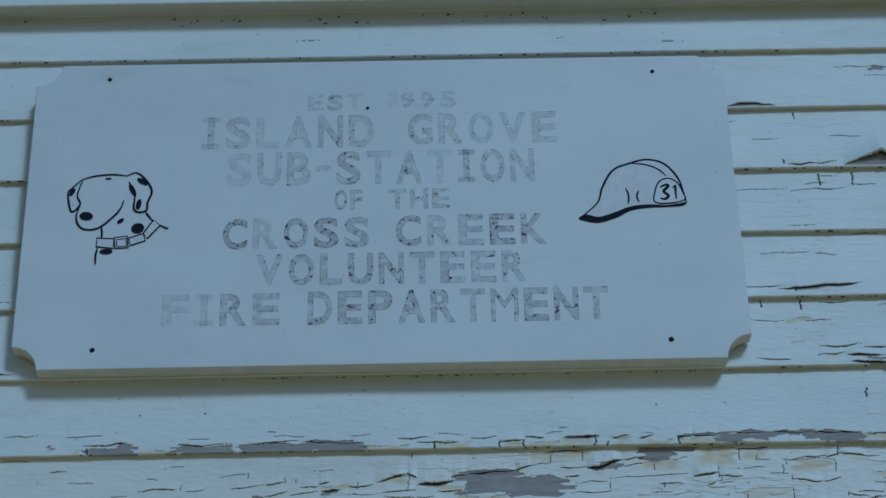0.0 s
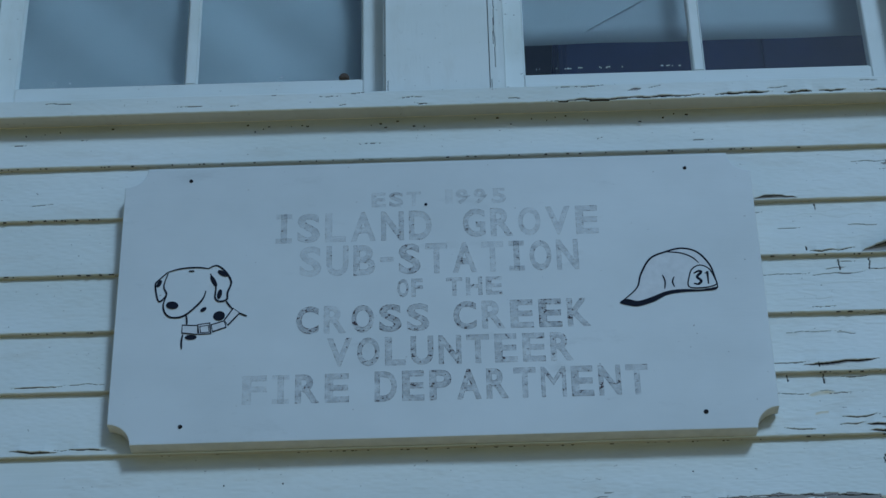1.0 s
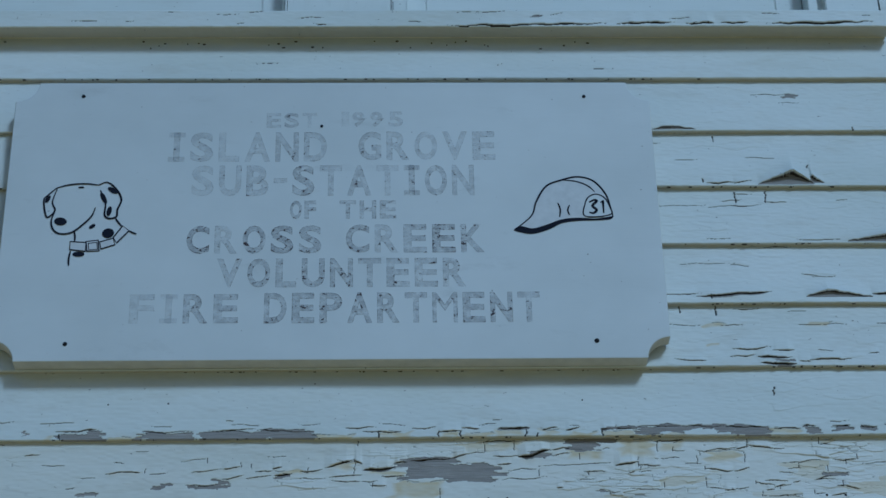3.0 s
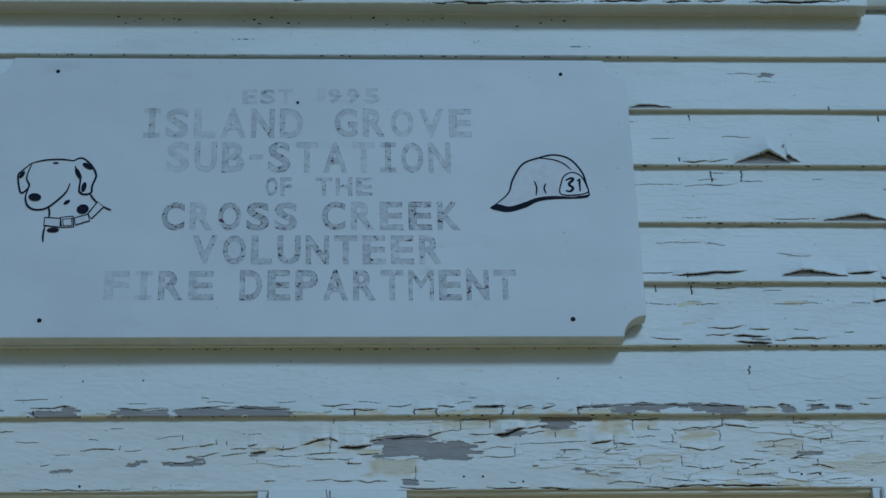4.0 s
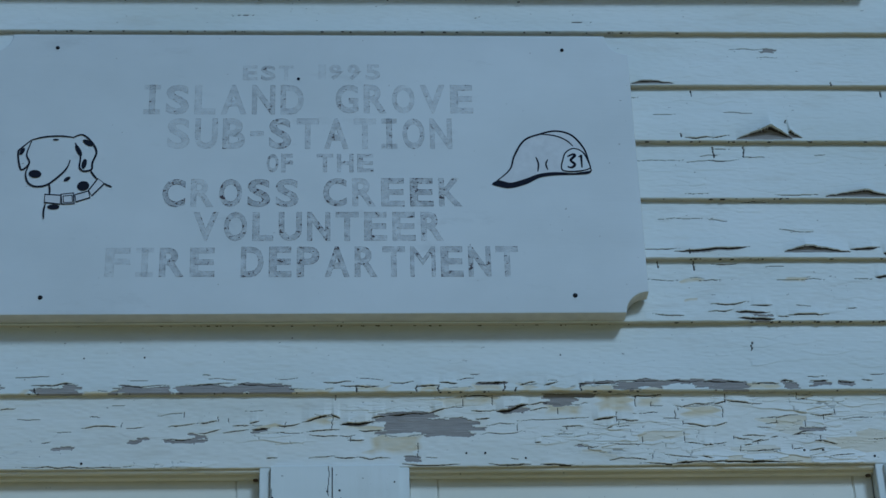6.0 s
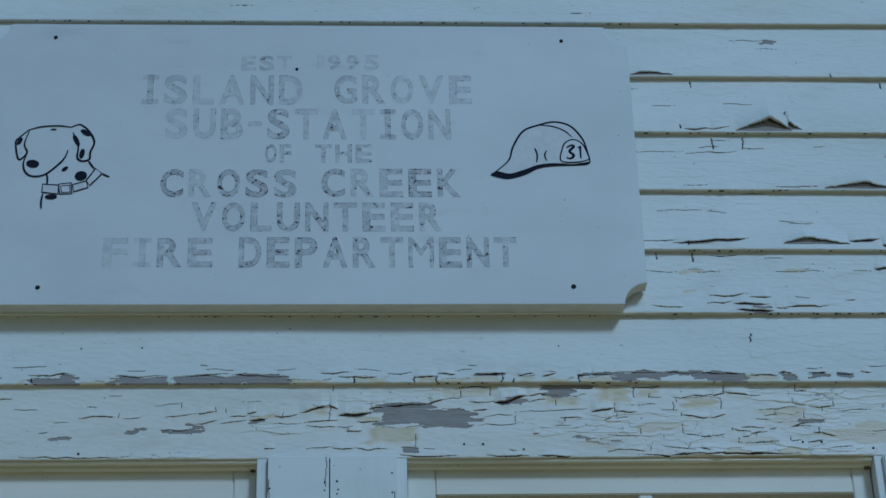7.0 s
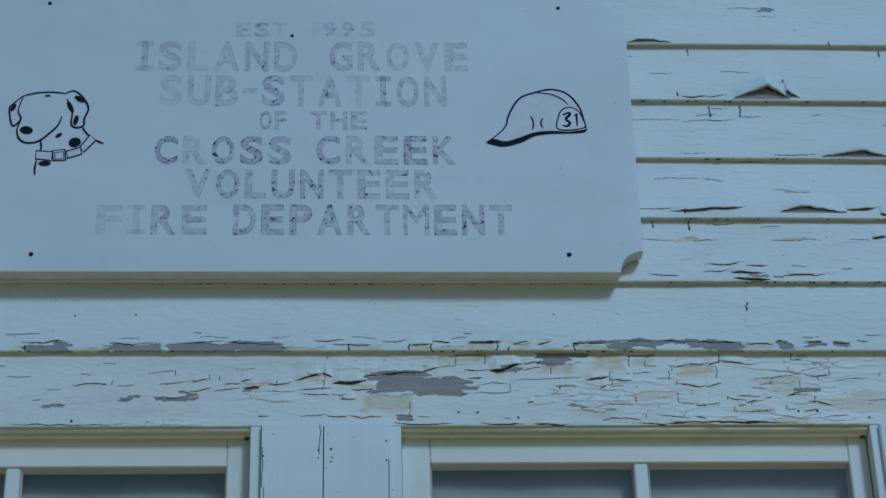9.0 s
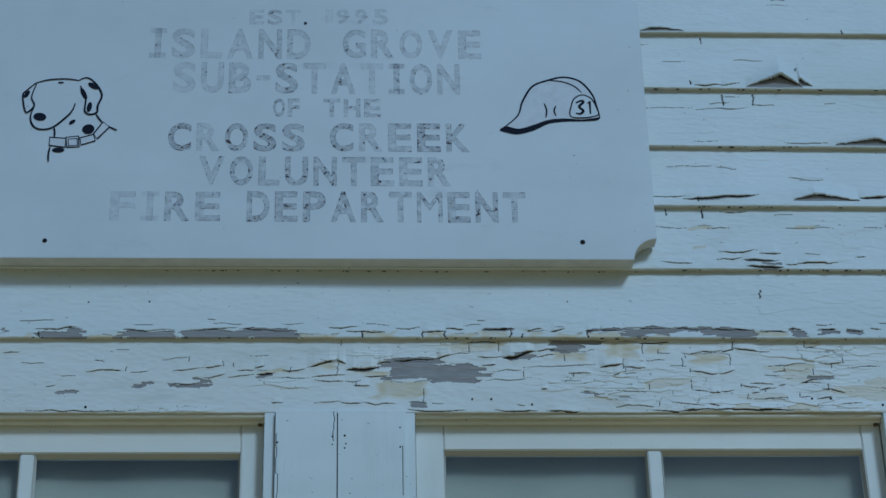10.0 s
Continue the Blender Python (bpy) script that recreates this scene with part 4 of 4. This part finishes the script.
class Drawing:
    def __init__(self, x, z, name):
        self.x, self.z, self.level, self.name, self.root = x, z, 0, name, None

    def hang(self, bm, material, name):
        """The first piece is the emblem itself, the rest are painted on it."""
        if self.root is None:
            self.root = keep(part(self.name, bm, material), sign)
        else:
            keep(part(name, bm, material), self.root)

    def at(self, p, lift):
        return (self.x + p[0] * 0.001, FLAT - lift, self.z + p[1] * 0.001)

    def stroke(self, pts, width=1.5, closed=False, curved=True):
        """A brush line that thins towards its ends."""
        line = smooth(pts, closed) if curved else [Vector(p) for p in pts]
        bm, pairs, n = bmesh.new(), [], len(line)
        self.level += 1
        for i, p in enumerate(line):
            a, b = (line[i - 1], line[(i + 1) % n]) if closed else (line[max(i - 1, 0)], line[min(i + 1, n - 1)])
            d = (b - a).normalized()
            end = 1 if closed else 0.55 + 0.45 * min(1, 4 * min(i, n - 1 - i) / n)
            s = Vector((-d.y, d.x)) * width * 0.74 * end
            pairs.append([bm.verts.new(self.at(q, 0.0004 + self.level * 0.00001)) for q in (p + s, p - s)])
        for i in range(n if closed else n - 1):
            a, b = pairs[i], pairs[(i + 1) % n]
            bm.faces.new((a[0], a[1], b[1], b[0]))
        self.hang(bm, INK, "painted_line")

    def fill(self, pts, material=INK, curved=True, name="painted_patch"):
        line = smooth(pts, True) if curved else [Vector(p) for p in pts]
        bm = bmesh.new()
        self.level += 1
        bm.faces.new([bm.verts.new(self.at(p, 0.0002 + self.level * 0.00001)) for p in line])
        bmesh.ops.triangulate(bm, faces=bm.faces[:])
        self.hang(bm, material, name)

    def spot(self, x, z, w, h, turn=0.0):
        a = radians(turn)
        self.fill([(x + w * math.cos(t) * math.cos(a) - h * math.sin(t) * math.sin(a), z + w * math.cos(t) * math.sin(a) + h * math.sin(t) * math.cos(a))
                   for t in (k * math.tau / 8 for k in range(8))])


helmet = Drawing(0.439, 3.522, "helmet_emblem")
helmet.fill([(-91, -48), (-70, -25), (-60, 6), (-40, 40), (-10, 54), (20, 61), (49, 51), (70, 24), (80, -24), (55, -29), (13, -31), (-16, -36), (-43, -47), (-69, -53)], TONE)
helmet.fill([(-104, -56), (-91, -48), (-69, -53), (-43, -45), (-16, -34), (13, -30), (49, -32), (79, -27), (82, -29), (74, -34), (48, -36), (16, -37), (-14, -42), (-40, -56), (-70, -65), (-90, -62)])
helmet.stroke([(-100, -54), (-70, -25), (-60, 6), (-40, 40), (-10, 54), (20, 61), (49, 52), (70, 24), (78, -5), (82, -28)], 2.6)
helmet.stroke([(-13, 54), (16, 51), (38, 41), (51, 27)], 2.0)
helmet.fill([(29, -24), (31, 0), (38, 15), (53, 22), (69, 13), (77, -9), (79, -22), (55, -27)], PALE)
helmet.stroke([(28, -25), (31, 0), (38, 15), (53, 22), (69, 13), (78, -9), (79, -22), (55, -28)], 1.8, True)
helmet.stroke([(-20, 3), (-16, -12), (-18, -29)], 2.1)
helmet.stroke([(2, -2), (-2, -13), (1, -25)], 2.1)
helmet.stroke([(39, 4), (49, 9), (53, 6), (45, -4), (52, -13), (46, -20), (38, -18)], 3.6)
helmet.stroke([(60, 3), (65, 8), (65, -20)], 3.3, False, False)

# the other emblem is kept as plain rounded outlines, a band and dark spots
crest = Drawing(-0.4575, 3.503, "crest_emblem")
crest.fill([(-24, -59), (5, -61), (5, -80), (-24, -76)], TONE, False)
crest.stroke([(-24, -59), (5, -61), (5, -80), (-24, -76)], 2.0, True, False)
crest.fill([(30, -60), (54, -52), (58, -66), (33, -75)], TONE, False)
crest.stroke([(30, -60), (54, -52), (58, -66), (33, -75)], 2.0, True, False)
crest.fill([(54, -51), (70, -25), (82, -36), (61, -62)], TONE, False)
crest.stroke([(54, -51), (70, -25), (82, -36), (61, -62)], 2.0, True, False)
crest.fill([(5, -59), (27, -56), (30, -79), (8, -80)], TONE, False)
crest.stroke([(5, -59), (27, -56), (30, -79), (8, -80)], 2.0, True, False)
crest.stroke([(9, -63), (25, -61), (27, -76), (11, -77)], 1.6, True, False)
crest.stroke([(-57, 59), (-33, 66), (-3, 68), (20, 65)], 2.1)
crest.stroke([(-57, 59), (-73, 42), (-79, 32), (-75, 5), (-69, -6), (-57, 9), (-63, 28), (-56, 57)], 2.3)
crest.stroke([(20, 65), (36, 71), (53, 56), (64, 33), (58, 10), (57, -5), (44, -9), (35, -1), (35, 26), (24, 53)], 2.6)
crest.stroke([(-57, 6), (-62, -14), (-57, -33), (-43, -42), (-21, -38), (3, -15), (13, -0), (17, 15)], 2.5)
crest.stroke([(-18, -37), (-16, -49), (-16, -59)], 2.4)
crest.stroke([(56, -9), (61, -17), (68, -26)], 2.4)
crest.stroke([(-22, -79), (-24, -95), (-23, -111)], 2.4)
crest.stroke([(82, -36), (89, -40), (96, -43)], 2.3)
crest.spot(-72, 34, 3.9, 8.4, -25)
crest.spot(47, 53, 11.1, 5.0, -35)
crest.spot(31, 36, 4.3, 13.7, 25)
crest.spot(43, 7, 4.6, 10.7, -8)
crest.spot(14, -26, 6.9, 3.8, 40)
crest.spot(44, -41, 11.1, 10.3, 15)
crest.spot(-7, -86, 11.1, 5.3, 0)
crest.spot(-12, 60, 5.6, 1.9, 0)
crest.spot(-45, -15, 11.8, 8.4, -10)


# ---- small things ----
MUD = plain("dark_mud", (0.10, 0.075, 0.055), 0.9, 0.4, 150)


def mud_nest(x, y, z, r, label):
    """A lump of mud with an uneven skin, flat where it sticks."""
    bm = bmesh.new()
    bmesh.ops.create_uvsphere(bm, u_segments=14, v_segments=8, radius=r)
    for v in bm.verts:
        v.co.z = max(v.co.z, -0.4 * r) * 0.9
        v.co += Vector((noise.noise(v.co * 200), noise.noise(v.co * 170 + Vector((3, 1, 2))), 0.5 * noise.noise(v.co * 260))) * 0.14 * r
        v.co += Vector((x, y, z))
    return tagged(mesh_object("mud_nest", bm, MUD), label, "nest")


mud_nest(-0.189, 0.056, 4.086, 0.011, "small dark lump in the corner of the upper window sash")
mud_nest(-0.092, 0.031, 2.9045, 0.0045, "small brown mud lump under the window head")
mud_nest(0.977, 0.031, 2.9045, 0.005, "small brown mud lump under the window head")

# inside, seen under the drawn shade
chest = empty("cabinet", 0.70, 0.42, 3.55)
keep(part("body", box(0.27, 1.15, 0.24, 0.62, 3.55, 4.33, 0.006), DARK), chest)
keep(part("top", box(0.26, 1.16, 0.23, 0.63, 4.331, 4.352, 0.004), DARK), chest)
for x0, x1 in ((0.285, 0.705), (0.715, 1.135)):
    keep(part("door", box(x0, x1, 0.225, 0.2395, 3.58, 4.31, 0.003), DARK), chest)
tagged(chest, "dark blue painted cabinet standing inside behind the upper window", "cabinet")

# an added grey line that stands in for a diagonal fold's shading
cu = bpy.data.curves.new("cord", "CURVE")
cu.dimensions, cu.bevel_depth, cu.bevel_resolution = "3D", 0.0012, 2
line = cu.splines.new("POLY")
line.points.add(12)
for k, pt in enumerate(line.points):
    f = k / 12
    pt.co = (0.325 + 0.40 * f, 0.1385 - 0.002 * math.sin(f * 9), 4.258 + 0.285 * f - 0.012 * math.sin(f * math.pi), 1)
cord = new("cord", cu)
cu.materials.append(plain("grey_fold_line", (0.33, 0.36, 0.37), 0.9, 0.1, 60))
tagged(cord, "thin grey line added for the shading of a fold in the window shade", "cord")


def crumbs(name, rows, label, seed=1, colour=(0.05, 0.045, 0.035), material="dark_dirt"):
    """Dark crumbs of dirt and old cobweb that hang along board edges: rows of x0, x1, y, z, spread of z, count, size."""
    bm, rng = bmesh.new(), random.Random(seed)
    for x0, x1, y, z, spread, count, size in rows:
        for _ in range(count):
            w, h = size * rng.uniform(0.5, 2.6), size * rng.uniform(0.35, 0.9)
            x, zz, yy = rng.uniform(x0, x1), z + rng.uniform(-spread, spread), y - 0.0004
            front = [bm.verts.new((x + w * math.cos(a) * rng.uniform(0.6, 1), yy - 0.0008, zz + h * math.sin(a) * rng.uniform(0.6, 1))) for a in (k * math.tau / 7 for k in range(7))]
            back = [bm.verts.new((v.co.x, yy + 0.002, v.co.z)) for v in front]
            bm.faces.new(front)
            for k in range(7):
                bm.faces.new((front[k], back[k], back[(k + 1) % 7], front[(k + 1) % 7]))
    return tagged(mesh_object(name, bm, plain(material, colour, 0.95, 0.4, 90)), label, "dirt", kind="stuff")


crumbs("dirt", [(-0.57, 0.60, 0.0088, 3.194, 0.0010, 46, 0.0018), (-0.95, 0.75, 0.001, 3.8375, 0.0008, 46, 0.0017), (-0.95, -0.6, 0.001, 3.7115, 0.0008, 16, 0.0019),
                (-0.95, -0.6, 0.001, 3.583, 0.0010, 16, 0.0020), (-0.9, -0.6, 0.001, 3.455, 0.0010, 12, 0.0018), (0.6, 1.1, 0.001, 3.583, 0.0010, 16, 0.0018),
                (0.6, 1.1, 0.001, 3.455, 0.0010, 14, 0.0018), (0.6, 1.1, 0.001, 3.326, 0.0010, 16, 0.0020), (0.6, 1.1, 0.001, 3.194, 0.0010, 18, 0.0020),
                (-0.6, 1.1, 0.001, 3.0565, 0.0008, 24, 0.0017)],
       "dark crumbs of dirt and cobweb along the siding edges", 3)
crumbs("dirt", [(-0.95, 0.6, -0.0005, 3.92, 0.010, 30, 0.0016)], "dark specks of dirt under the window sill", 8)
low_specks = [(-0.396, 3.128, 0.0016), (-0.290, 3.129, 0.0021), (0.446, 3.131, 0.0015)]
nails(wall, [(x, 0.0055 - 0.0015, z, r) for x, z, r in low_specks] + [(0.912, 0.0028, 3.629, 0.0022)])
nails(head, [(x, 0.0062, z, r) for x, z, r in ((0.272, 2.942, 0.0019), (0.305, 2.942, 0.0021), (0.375, 2.932, 0.002), (-0.389, 2.927, 0.0026), (0.864, 2.943, 0.0024), (0.897, 2.943, 0.0024), (0.987, 2.931, 0.0022))])
crumbs("paint_specks", [(0.21, 0.40, 0.0632, 4.1, 0.0015, 14, 0.0016), (0.47, 0.52, 0.0632, 4.1, 0.001, 5, 0.0016), (-0.87, -0.2, 0.0632, 4.1, 0.003, 9, 0.0015)],
       "white paint specks on the window glass", 5, (0.7, 0.72, 0.72), "paint_speck")
